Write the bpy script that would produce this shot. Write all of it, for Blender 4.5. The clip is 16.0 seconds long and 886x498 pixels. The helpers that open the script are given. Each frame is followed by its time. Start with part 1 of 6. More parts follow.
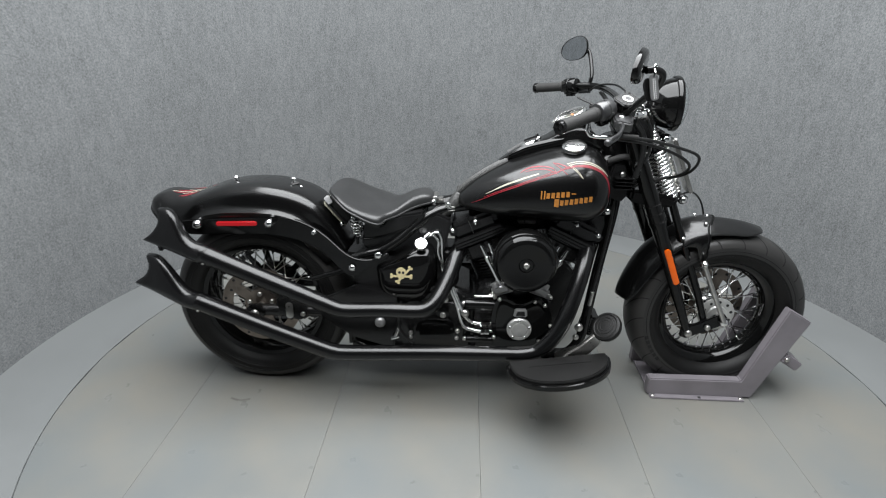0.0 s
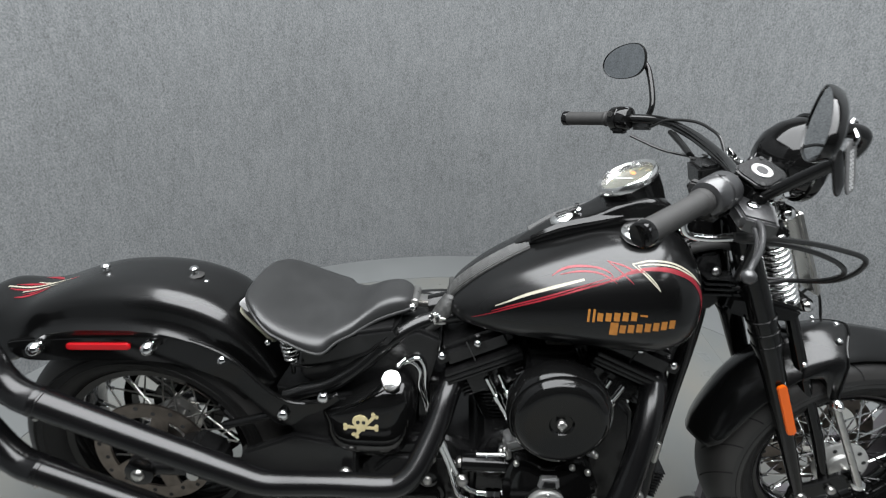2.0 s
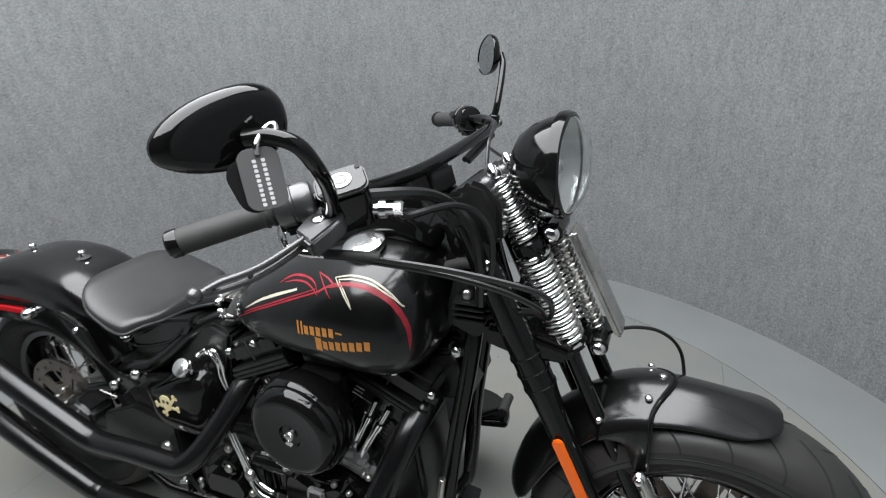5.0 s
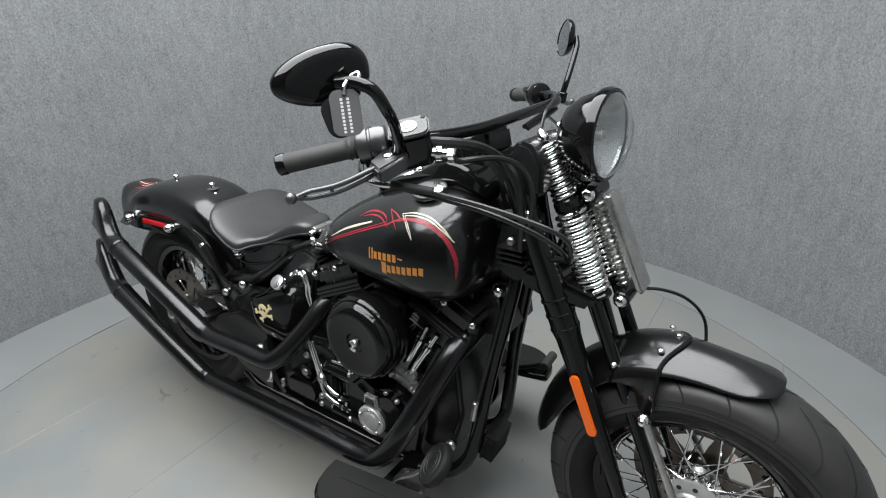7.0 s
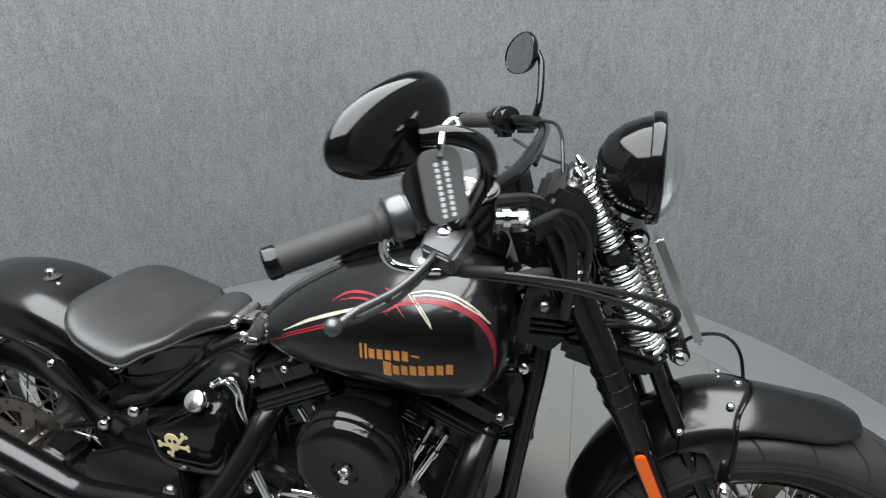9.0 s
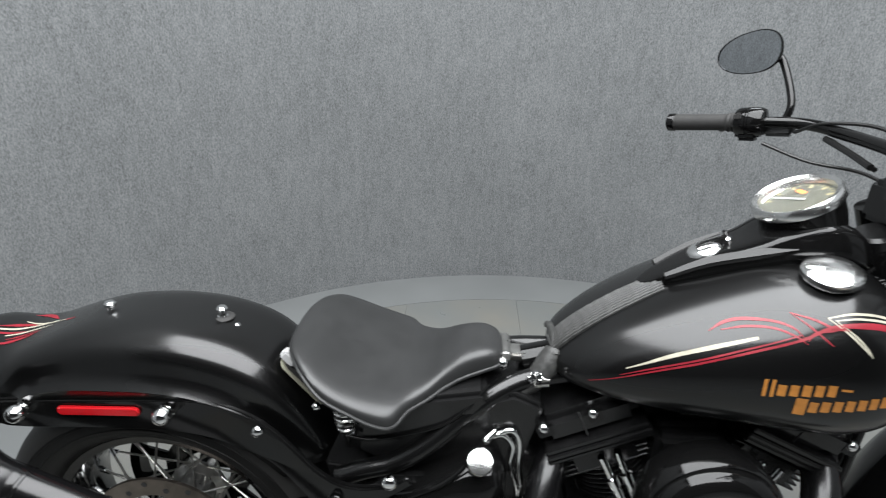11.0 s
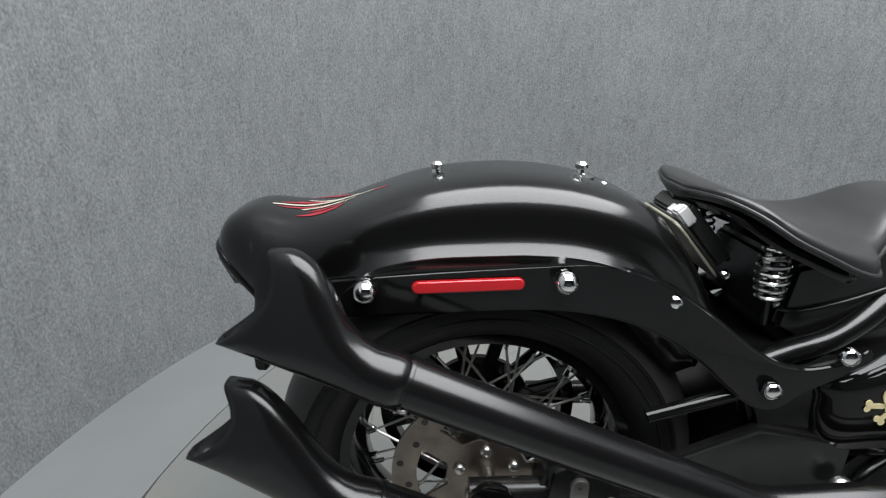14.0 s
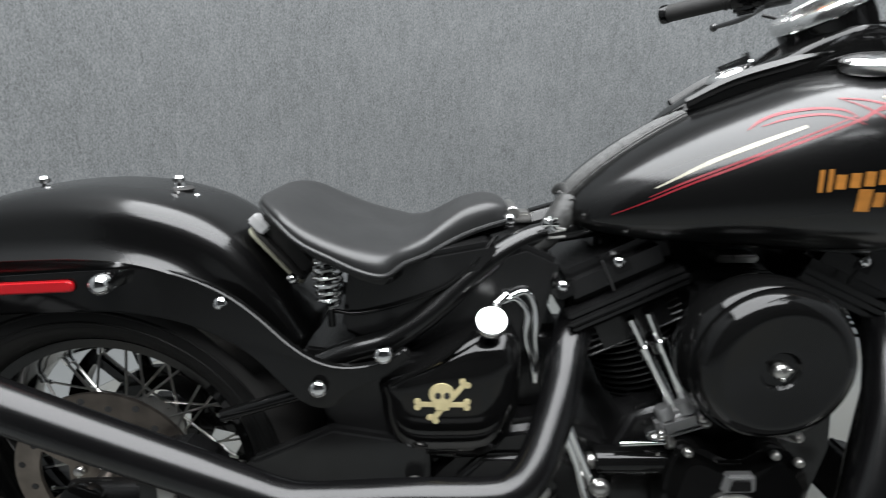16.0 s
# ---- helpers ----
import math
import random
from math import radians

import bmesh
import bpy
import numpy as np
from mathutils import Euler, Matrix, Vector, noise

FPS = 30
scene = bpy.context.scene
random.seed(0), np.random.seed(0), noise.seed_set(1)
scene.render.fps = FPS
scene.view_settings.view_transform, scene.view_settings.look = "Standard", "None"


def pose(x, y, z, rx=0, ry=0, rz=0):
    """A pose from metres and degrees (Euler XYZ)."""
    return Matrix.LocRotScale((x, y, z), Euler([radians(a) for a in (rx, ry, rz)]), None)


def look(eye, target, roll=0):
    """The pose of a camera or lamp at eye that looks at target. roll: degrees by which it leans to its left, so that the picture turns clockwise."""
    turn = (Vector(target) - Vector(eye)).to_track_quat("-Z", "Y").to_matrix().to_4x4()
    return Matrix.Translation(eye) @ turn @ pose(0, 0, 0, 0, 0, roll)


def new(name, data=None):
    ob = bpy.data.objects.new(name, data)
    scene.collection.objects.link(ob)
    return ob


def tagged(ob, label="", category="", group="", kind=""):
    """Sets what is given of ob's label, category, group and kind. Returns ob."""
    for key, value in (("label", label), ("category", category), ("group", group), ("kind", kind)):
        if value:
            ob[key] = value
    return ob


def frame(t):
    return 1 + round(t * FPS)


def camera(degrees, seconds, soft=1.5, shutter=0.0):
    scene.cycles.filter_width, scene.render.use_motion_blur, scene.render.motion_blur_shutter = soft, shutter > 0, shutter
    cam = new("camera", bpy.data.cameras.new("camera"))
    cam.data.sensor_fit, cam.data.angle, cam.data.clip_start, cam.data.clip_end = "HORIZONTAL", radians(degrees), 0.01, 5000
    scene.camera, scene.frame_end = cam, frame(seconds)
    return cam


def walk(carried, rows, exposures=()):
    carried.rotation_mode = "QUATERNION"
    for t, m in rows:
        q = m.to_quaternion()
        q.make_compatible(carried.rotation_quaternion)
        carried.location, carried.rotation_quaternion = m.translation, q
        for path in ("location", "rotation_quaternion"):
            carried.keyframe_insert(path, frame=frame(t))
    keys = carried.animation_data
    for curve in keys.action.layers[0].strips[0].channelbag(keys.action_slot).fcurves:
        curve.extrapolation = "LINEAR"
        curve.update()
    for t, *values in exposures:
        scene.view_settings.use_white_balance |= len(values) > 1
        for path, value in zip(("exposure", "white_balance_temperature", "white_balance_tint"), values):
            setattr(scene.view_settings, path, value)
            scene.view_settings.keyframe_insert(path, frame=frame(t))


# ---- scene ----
cam = camera(79.07, 16.0, 1.1, 0.4)
PATH = [
    (0, (0.7144, -1.824, 1.3301), (0.6552, 0.0088, 0.5318), 1.32),
    (0.5, (0.7528, -1.6287, 1.322), (0.6955, 0.1986, 0.511), 1.24),
    (1, (0.7872, -1.452, 1.3554), (0.7261, 0.3717, 0.5366), 1.02),
    (1.5, (0.7609, -1.2665, 1.3443), (0.698, 0.5605, 0.5332), 1.2),
    (2, (0.7179, -1.0696, 1.342), (0.6612, 0.7533, 0.5211), 1.27),
    (2.5, (0.7271, -0.9723, 1.3451), (0.6824, 0.8538, 0.5304), 0.89),
    (3, (0.8095, -0.9191, 1.3542), (0.7671, 0.9086, 0.5431), 0.5),
    (3.5, (0.9916, -0.9257, 1.3651), (0.8663, 0.9004, 0.5592), -0.91),
    (4, (1.1975, -0.8913, 1.3501), (0.8409, 0.905, 0.5464), -3.78),
    (4.2, (1.2836, -0.8442, 1.3359), (0.8598, 0.9368, 0.5307), -4.21),
    (6.3, (1.7417, -0.9016, 1.315), (0.6894, 0.5857, 0.49), -1.49),
    (6.5, (1.7398, -0.9387, 1.3122), (0.6878, 0.5477, 0.4852), -1.38),
    (7, (1.7226, -0.9833, 1.3156), (0.6958, 0.5159, 0.48), -1.66),
    (7.5, (1.6656, -0.9578, 1.3252), (0.7461, 0.6063, 0.4836), -2.12),
    (8, (1.5417, -0.8769, 1.3098), (0.7515, 0.7597, 0.4748), -1.88),
    (8.2, (1.4955, -0.8431, 1.3167), (0.767, 0.8234, 0.4848), -2),
    (10.3, (0.8061, -0.8744, 1.2777), (0.6598, 0.9586, 0.4911), 0.82),
    (10.5, (0.7114, -0.8476, 1.2659), (0.5881, 0.9862, 0.4773), 1.2),
    (11, (0.5463, -0.8112, 1.2734), (0.4641, 1.0242, 0.4831), 1.45),
    (11.5, (0.3777, -0.8182, 1.2787), (0.3163, 1.019, 0.4909), 0.98),
    (12, (0.1839, -0.8113, 1.2896), (0.1678, 1.0256, 0.4987), 0.59),
    (12.5, (0.0017, -0.789, 1.2459), (0.0434, 1.0495, 0.4598), 0.83),
    (13, (-0.0769, -0.7517, 1.1482), (-0.0232, 1.0889, 0.3678), 0.61),
    (13.5, (-0.1232, -0.7363, 1.0319), (-0.0653, 1.1112, 0.2682), 0.63),
    (14, (-0.1032, -0.7442, 0.9445), (-0.0498, 1.1224, 0.2281), 0.75),
    (14.5, (0.0288, -0.7592, 0.9197), (0.0667, 1.1263, 0.2537), 0.62),
    (15, (0.189, -0.7672, 0.9064), (0.2149, 1.133, 0.283), 0.39),
    (15.5, (0.3422, -0.7798, 0.9118), (0.3591, 1.125, 0.3024), 0.24),
    (16, (0.5167, -0.811, 0.9244), (0.525, 1.0995, 0.3328), -0.04),
]
walk(cam, [(t, look(eye, target, roll)) for t, eye, target, roll in PATH])

# world, lamps and exposure
world = bpy.data.worlds.new("room_light")
scene.world = world
world.use_nodes = True
world.node_tree.nodes["Background"].inputs[0].default_value = (0.8, 0.87, 0.95, 1)
world.node_tree.nodes["Background"].inputs[1].default_value = 0.0


def ceiling_panel_lamp(x, y, z, sx, sy, watts):
    data = bpy.data.lights.new("ceiling_lamp", "AREA")
    data.shape, data.size, data.size_y, data.energy = "RECTANGLE", sx, sy, watts
    data.color = (0.955, 0.979, 1.0)
    ob = new("ceiling_lamp", data)
    ob.matrix_world = pose(x, y, z)
    return ob


ceiling_panel_lamp(0.78, -0.62, 2.95, 3.0, 3.1, 302)
scene.view_settings.exposure = 0.0


# ---- materials ----
def material(name, color, rough=0.5, metal=0.0, grain=0.0, grain_scale=200.0, var=0.0, var_scale=6.0,
             rough_var=0.0, coat=0.0, spec=0.5, stretch=(1, 1, 1), color2=None):
    """Principled surface with blotches (var), fine relief (grain) and uneven gloss."""
    m = bpy.data.materials.new(name)
    m.use_nodes = True
    nt = m.node_tree
    b = nt.nodes["Principled BSDF"]
    b.inputs["Base Color"].default_value = (*color, 1)
    b.inputs["Roughness"].default_value = rough
    b.inputs["Metallic"].default_value = metal
    b.inputs["Coat Weight"].default_value = coat
    b.inputs["Specular IOR Level"].default_value = spec
    tc = nt.nodes.new("ShaderNodeTexCoord")
    mp = nt.nodes.new("ShaderNodeMapping")
    mp.inputs["Scale"].default_value = stretch
    nt.links.new(tc.outputs["Object"], mp.inputs["Vector"])
    if var > 0 or color2:
        n = nt.nodes.new("ShaderNodeTexNoise")
        n.inputs["Scale"].default_value, n.inputs["Detail"].default_value = var_scale, 5
        nt.links.new(mp.outputs[0], n.inputs["Vector"])
        r = nt.nodes.new("ShaderNodeValToRGB")
        lo = color2 if color2 else tuple(c * (1 - var) for c in color)
        hi = tuple(min(1, c * (1 + var)) for c in color)
        r.color_ramp.elements[0].position, r.color_ramp.elements[0].color = 0.3, (*lo, 1)
        r.color_ramp.elements[1].position, r.color_ramp.elements[1].color = 0.7, (*hi, 1)
        nt.links.new(n.outputs["Fac"], r.inputs["Fac"])
        nt.links.new(r.outputs[0], b.inputs["Base Color"])
    if rough_var > 0:
        n2 = nt.nodes.new("ShaderNodeTexNoise")
        n2.inputs["Scale"].default_value, n2.inputs["Detail"].default_value = var_scale * 4, 6
        nt.links.new(mp.outputs[0], n2.inputs["Vector"])
        mr = nt.nodes.new("ShaderNodeMapRange")
        mr.inputs["To Min"].default_value, mr.inputs["To Max"].default_value = rough - rough_var, rough + rough_var
        nt.links.new(n2.outputs["Fac"], mr.inputs["Value"])
        nt.links.new(mr.outputs[0], b.inputs["Roughness"])
    if grain > 0:
        n3 = nt.nodes.new("ShaderNodeTexNoise")
        n3.inputs["Scale"].default_value, n3.inputs["Detail"].default_value = grain_scale, 4
        nt.links.new(mp.outputs[0], n3.inputs["Vector"])
        bp = nt.nodes.new("ShaderNodeBump")
        bp.inputs["Strength"].default_value, bp.inputs["Distance"].default_value = grain, 0.001
        nt.links.new(n3.outputs["Fac"], bp.inputs["Height"])
        nt.links.new(bp.outputs[0], b.inputs["Normal"])
    return m


SATIN = material("satin_black_paint", (0.002, 0.002, 0.00205), 0.42, grain=0.004, grain_scale=900, rough_var=0.03, spec=0.12, coat=0.88)
SATIN.node_tree.nodes["Principled BSDF"].inputs["Coat Roughness"].default_value = 0.17
GLOSS = material("gloss_black_paint", (0.004, 0.004, 0.004), 0.09, rough_var=0.03, spec=0.36)
ENGINE = material("wrinkle_black_engine_paint", (0.007, 0.007, 0.00714), 0.27, grain=0.10, grain_scale=700, var=0.3, var_scale=25, spec=0.45)
PIPE = material("black_ceramic_pipe_coating", (0.0035, 0.0035, 0.0037), 0.23, grain=0.002, grain_scale=300, rough_var=0.015, var=0.15, var_scale=6, spec=0.5)
BRUSHED = material("brushed_alloy", (0.62, 0.62, 0.60), 0.42, metal=0.75, rough_var=0.06, var=0.12, var_scale=40)
BOWL = material("pale_reflector_bowl", (0.42, 0.43, 0.43), 0.22, metal=0.9, rough_var=0.05)
HOUSING = material("satin_grey_black_alloy", (0.028, 0.028, 0.029), 0.30, grain=0.01, grain_scale=500, rough_var=0.04, spec=1.0)
HOSE = material("black_hose_rubber", (0.007, 0.007, 0.007), 0.34, grain=0.02, grain_scale=400, var=0.2, var_scale=30)
RUBBER = material("tyre_rubber", (0.00585, 0.00572, 0.00559), 0.52, grain=0.06, grain_scale=400, var=0.35, var_scale=9, rough_var=0.08, spec=0.28)
SIDEWALL = material("reflection_grey_sidewall", (0.0168, 0.01645, 0.0161), 0.36, grain=0.05, grain_scale=300, var=0.25, var_scale=9, rough_var=0.06)
TREAD = material("dusty_tread_rubber", (0.02184, 0.02102, 0.0202), 0.42, grain=0.05, grain_scale=300, var=0.35, var_scale=7, rough_var=0.08)
SCUFF = material("scuffed_paint", (0.105, 0.1015, 0.091), 0.6, var=0.3, var_scale=60)
SPRINGWIRE = material("plated_spring_wire", (0.88, 0.88, 0.87), 0.20, metal=1.0, rough_var=0.05)
GROOVE = material("tyre_groove_shadow_rubber", (0.006, 0.006, 0.006), 0.9, var=0.2)
GRIPRUB = material("grip_rubber", (0.0217, 0.02108, 0.02046), 0.7, grain=0.3, grain_scale=600, var=0.2, var_scale=30)
LEATHER = material("black_seat_leather", (0.018, 0.0182, 0.0184), 0.40, grain=0.10, grain_scale=420, var=0.18, var_scale=14, rough_var=0.04, spec=0.55)
STRAPLEATHER = material("tooled_grey_leather", (0.033, 0.033, 0.0318), 0.48, grain=0.8, grain_scale=170, var=0.5, var_scale=90)
CORD = material("braided_grey_cord", (0.049, 0.049, 0.0476), 0.42, grain=0.6, grain_scale=350, var=0.4, var_scale=120)
CHROME = material("chrome", (0.86, 0.86, 0.86), 0.07, metal=1.0, rough_var=0.03)
STEEL = material("dull_plated_steel", (0.55, 0.54, 0.52), 0.3, metal=1.0, rough_var=0.08, var=0.2, var_scale=20)
DISC = material("worn_brake_disc_steel", (0.22, 0.19, 0.165), 0.4, metal=1.0, rough_var=0.1, var=0.3, var_scale=25)
ALLOY = material("cast_alloy", (0.40, 0.40, 0.40), 0.42, metal=0.75, grain=0.2, grain_scale=300, rough_var=0.08)
RED = material("red_reflector_plastic", (0.45, 0.006, 0.0105), 0.16, grain=0.25, grain_scale=900, coat=0.3)
AMBER = material("amber_reflector_plastic", (0.7125, 0.1125, 0.00225), 0.16, grain=0.25, grain_scale=900, coat=0.3)
STRIPE_RED = material("red_pinstripe_paint", (0.225, 0.009, 0.01875), 0.4, var=0.2, var_scale=60)
STRIPE_CREAM = material("cream_pinstripe_paint", (0.403, 0.377, 0.299), 0.4, var=0.15, var_scale=60)
DECAL_ORANGE = material("orange_gold_decal", (0.434, 0.175, 0.0315), 0.42, var=0.15, var_scale=80)
EMBLEM = material("cream_emblem_paint", (0.6256, 0.5372, 0.2992), 0.45, var=0.12, var_scale=60)
PLATE = material("yellowed_plate", (0.3, 0.294, 0.228), 0.35, var=0.2, var_scale=20)
CHOCKPAINT = material("grey_chock_paint", (0.188, 0.1736, 0.188), 0.42, grain=0.15, grain_scale=160, var=0.12, var_scale=9, rough_var=0.06)
FLOORPAINT = material("worn_grey_floor_paint", (0.1806, 0.1726, 0.1511), 0.30, grain=0.10, grain_scale=60, rough_var=0.08,
                      color2=(0.1448, 0.1579, 0.1602), var=0.04, var_scale=2.1)
RINGPAINT = material("blue_grey_floor_paint", (0.1732, 0.1806, 0.1806), 0.36, grain=0.10, grain_scale=60, rough_var=0.07, var=0.06, var_scale=3)
GAP = material("dark_gap", (0.02, 0.02, 0.02), 0.8)
PLASTER = material("dark_unseen_ceiling", (0.06, 0.06, 0.062), 0.8, grain=0.1, grain_scale=80, var=0.04)
# room walls stay out of view; near black so dark paint reflects little
ROOMWALL = material("dark_unseen_wall", (0.05, 0.051, 0.053), 0.8, grain=0.1, grain_scale=80, var=0.05)
TAGCARD = material("dark_tag_plastic", (0.085, 0.085, 0.085), 0.42, grain=0.1)
WHITEINK = material("white_ink", (0.5625, 0.5625, 0.5625), 0.5)
# dial colour is lifted to carry the pale reflection of its glass
DIAL = material("glass_hazed_dial_face", (0.06, 0.0588, 0.045), 0.4)
DIALINK = material("tan_dial_ink", (0.2925, 0.247, 0.13), 0.5)
NEEDLE = material("orange_needle", (0.8, 0.20, 0.05), 0.4)


def glass_material(name, tint, rough):
    m = bpy.data.materials.new(name)
    m.use_nodes = True
    b = m.node_tree.nodes["Principled BSDF"]
    b.inputs["Base Color"].default_value = (*tint, 1)
    b.inputs["Roughness"].default_value = rough
    b.inputs["Transmission Weight"].default_value = 1.0
    b.inputs["IOR"].default_value = 1.45
    return m


GLASS = glass_material("clear_glass", (0.95, 0.97, 0.97), 0.03)
MIRROR = material("mirror_glass", (0.44, 0.46, 0.48), 0.02, metal=1.0)


def carpet_material():
    m = bpy.data.materials.new("grey_ribbed_carpet")
    m.use_nodes = True
    nt = m.node_tree
    b = nt.nodes["Principled BSDF"]
    b.inputs["Roughness"].default_value = 0.95
    b.inputs["Specular IOR Level"].default_value = 0.15
    b.inputs["Sheen Weight"].default_value = 0.15
    tc = nt.nodes.new("ShaderNodeTexCoord")

    def noise_at(stretch, scale, detail):
        mp = nt.nodes.new("ShaderNodeMapping")
        mp.inputs["Scale"].default_value = stretch
        n = nt.nodes.new("ShaderNodeTexNoise")
        n.inputs["Scale"].default_value, n.inputs["Detail"].default_value = scale, detail
        n.inputs["Roughness"].default_value = 0.7
        nt.links.new(tc.outputs["Object"], mp.inputs["Vector"])
        nt.links.new(mp.outputs[0], n.inputs["Vector"])
        return n.outputs["Fac"]

    fine = noise_at((1, 1, 0.7), 165, 4)
    streak = noise_at((1, 1, 0.30), 34, 4)
    cloud = noise_at((1, 1, 1), 1.7, 3)

    def mix(a, bb, f):
        x = nt.nodes.new("ShaderNodeMix")
        x.inputs["Factor"].default_value = f
        nt.links.new(a, x.inputs["A"])
        nt.links.new(bb, x.inputs["B"])
        return x.outputs["Result"]

    total = mix(mix(fine, streak, 0.22), cloud, 0.12)
    r = nt.nodes.new("ShaderNodeValToRGB")
    e = r.color_ramp.elements
    e[0].position, e[0].color = 0.36, (0.0966, 0.1006, 0.1022, 1)
    e[1].position, e[1].color = 0.64, (0.2340, 0.2414, 0.2442, 1)
    mid = e.new(0.5)
    mid.color = (0.1618, 0.1687, 0.1721, 1)
    nt.links.new(total, r.inputs["Fac"])
    nt.links.new(r.outputs[0], b.inputs["Base Color"])
    bp = nt.nodes.new("ShaderNodeBump")
    bp.inputs["Strength"].default_value, bp.inputs["Distance"].default_value = 0.45, 0.003
    nt.links.new(fine, bp.inputs["Height"])
    nt.links.new(bp.outputs[0], b.inputs["Normal"])
    return m


CARPET = carpet_material()


# ---- mesh helpers ----
WORLD_AT = {}


def part(name, bm, mat, parent=None, label="", smooth=40, at=None):
    """Links a bmesh in world coordinates as one mesh, under a thing or a part."""
    bmesh.ops.recalc_face_normals(bm, faces=bm.faces)
    me = bpy.data.meshes.new(name)
    if at is None:
        lo = [min(v.co[i] for v in bm.verts) for i in range(3)]
        hi = [max(v.co[i] for v in bm.verts) for i in range(3)]
        at = Vector([(a + b) / 2 for a, b in zip(lo, hi)])
    at = Vector(at)
    bmesh.ops.translate(bm, verts=bm.verts, vec=-at)
    bm.to_mesh(me)
    bm.free()
    me.materials.append(mat)
    if smooth:
        me.polygons.foreach_set("use_smooth", [True] * len(me.polygons))
        me.set_sharp_from_angle(angle=radians(smooth))
    ob = new(name, me)
    place(ob, at, parent)
    if label:
        ob["label"] = label
    return ob


def place(ob, at, parent):
    ob.location = Vector(at) - (WORLD_AT[parent.name] if parent else Vector())
    ob.parent = parent
    WORLD_AT[ob.name] = Vector(at)


def smooth_path(pts, k=6, cyclic=False):
    pts = [Vector(p) for p in pts]
    out, n = [], len(pts)
    for i in range(n if cyclic else n - 1):
        a = pts[(i - 1) % n] if cyclic or i > 0 else pts[0] * 2 - pts[1]
        b, c = pts[i], pts[(i + 1) % n]
        d = pts[(i + 2) % n] if cyclic or i + 2 < n else c * 2 - b
        for j in range(k):
            t = j / k
            out.append(0.5 * (2 * b + (c - a) * t + (2 * a - 5 * b + 4 * c - d) * t * t + (3 * b - a - 3 * c + d) * t ** 3))
    if not cyclic:
        out.append(pts[-1])
    return out


def smooth_rows(rows, k):
    """Rows of numbers, with k - 1 smooth rows set between each two."""
    cols = [[v.y for v in smooth_path([Vector((i, c, 0)) for i, c in enumerate(col)], k)] for col in zip(*rows)]
    return list(zip(*cols))


def loft(rings, cap=True, closed=True):
    bm = bmesh.new()
    vs = [[bm.verts.new(p) for p in r] for r in rings]
    n = len(rings[0])
    for a, b in zip(vs, vs[1:]):
        for i in range(n if closed else n - 1):
            j = (i + 1) % n
            bm.faces.new((a[i], a[j], b[j], b[i]))
    if cap and closed:
        bm.faces.new(vs[0][::-1])
        bm.faces.new(vs[-1])
    return bm


def tube(pts, r, n=12, cyclic=False):
    pts = [Vector(p) for p in pts]
    rs = list(r) if hasattr(r, "__len__") else [r] * len(pts)
    tans = []
    for i in range(len(pts)):
        a = pts[i - 1] if i or cyclic else pts[0]
        b = pts[(i + 1) % len(pts)] if i + 1 < len(pts) or cyclic else pts[-1]
        tans.append((b - a).normalized())
    u = tans[0].orthogonal().normalized()
    rings = []
    for p, t, rad in zip(pts, tans, rs):
        u = (u - t * u.dot(t)).normalized()
        v = t.cross(u)
        rings.append([p + (u * math.cos(2 * math.pi * i / n) + v * math.sin(2 * math.pi * i / n)) * rad for i in range(n)])
    if cyclic:
        rings.append(rings[0])
        return loft(rings, cap=False)
    return loft(rings)


def basis(axis):
    z = Vector(axis).normalized()
    x = (Vector((0, 0, 1)) if abs(z.z) < 0.9 else Vector((1, 0, 0))).cross(z).normalized()
    return x, z.cross(x), z


def lathe(profile, at, axis, n=40, cap=True, closed=False):
    """Turns (radius, height) pairs about the axis through at."""
    x, y, z = basis(axis)
    at = Vector(at)
    rings = [[at + z * h + (x * math.cos(2 * math.pi * i / n) + y * math.sin(2 * math.pi * i / n)) * max(r, 1e-5) for i in range(n)] for r, h in profile]
    if closed:
        rings.append(rings[0])
    return loft(rings, cap=cap and not closed)


def rod(a, b, r, n=12, bevel=0.0):
    a, b = Vector(a), Vector(b)
    h = (b - a).length
    r2 = r[1] if hasattr(r, "__len__") else r
    r1 = r[0] if hasattr(r, "__len__") else r
    k = bevel or min(r1, r2) * 0.15
    return lathe([(r1 - k, 0), (r1, k), (r2, h - k), (r2 - k, h)], a, b - a, n)


def slab(poly, m, depth, bevel=0.002, segments=2):
    """A polygon in the local x-y plane of m, extruded by depth along its local z."""
    bm = bmesh.new()
    vs = [bm.verts.new((x, y, 0)) for x, y in poly]
    f = bm.faces.new(vs)
    got = bmesh.ops.extrude_face_region(bm, geom=[f])
    bmesh.ops.translate(bm, verts=[v for v in got["geom"] if isinstance(v, bmesh.types.BMVert)], vec=(0, 0, depth))
    bmesh.ops.recalc_face_normals(bm, faces=bm.faces)
    if bevel:
        edges = [e for e in bm.edges if e.calc_face_angle(0) > 0.7]
        bmesh.ops.bevel(bm, geom=edges, offset=bevel, segments=segments, affect="EDGES", clamp_overlap=True)
    bmesh.ops.transform(bm, matrix=m, verts=bm.verts)
    return bm


# local x -> world x, local y -> world z, local z -> world -y
SIDE = Matrix(((1, 0, 0, 0), (0, 0, -1, 0), (0, 1, 0, 0), (0, 0, 0, 1)))


def side_slab(poly, y_near, y_far, bevel=0.002, segments=2):
    """A polygon in (x, z) that reaches from y_far to y_near (towards -y)."""
    m = Matrix.Translation((0, y_far, 0)) @ SIDE
    return slab(poly, m, y_far - y_near, bevel, segments)


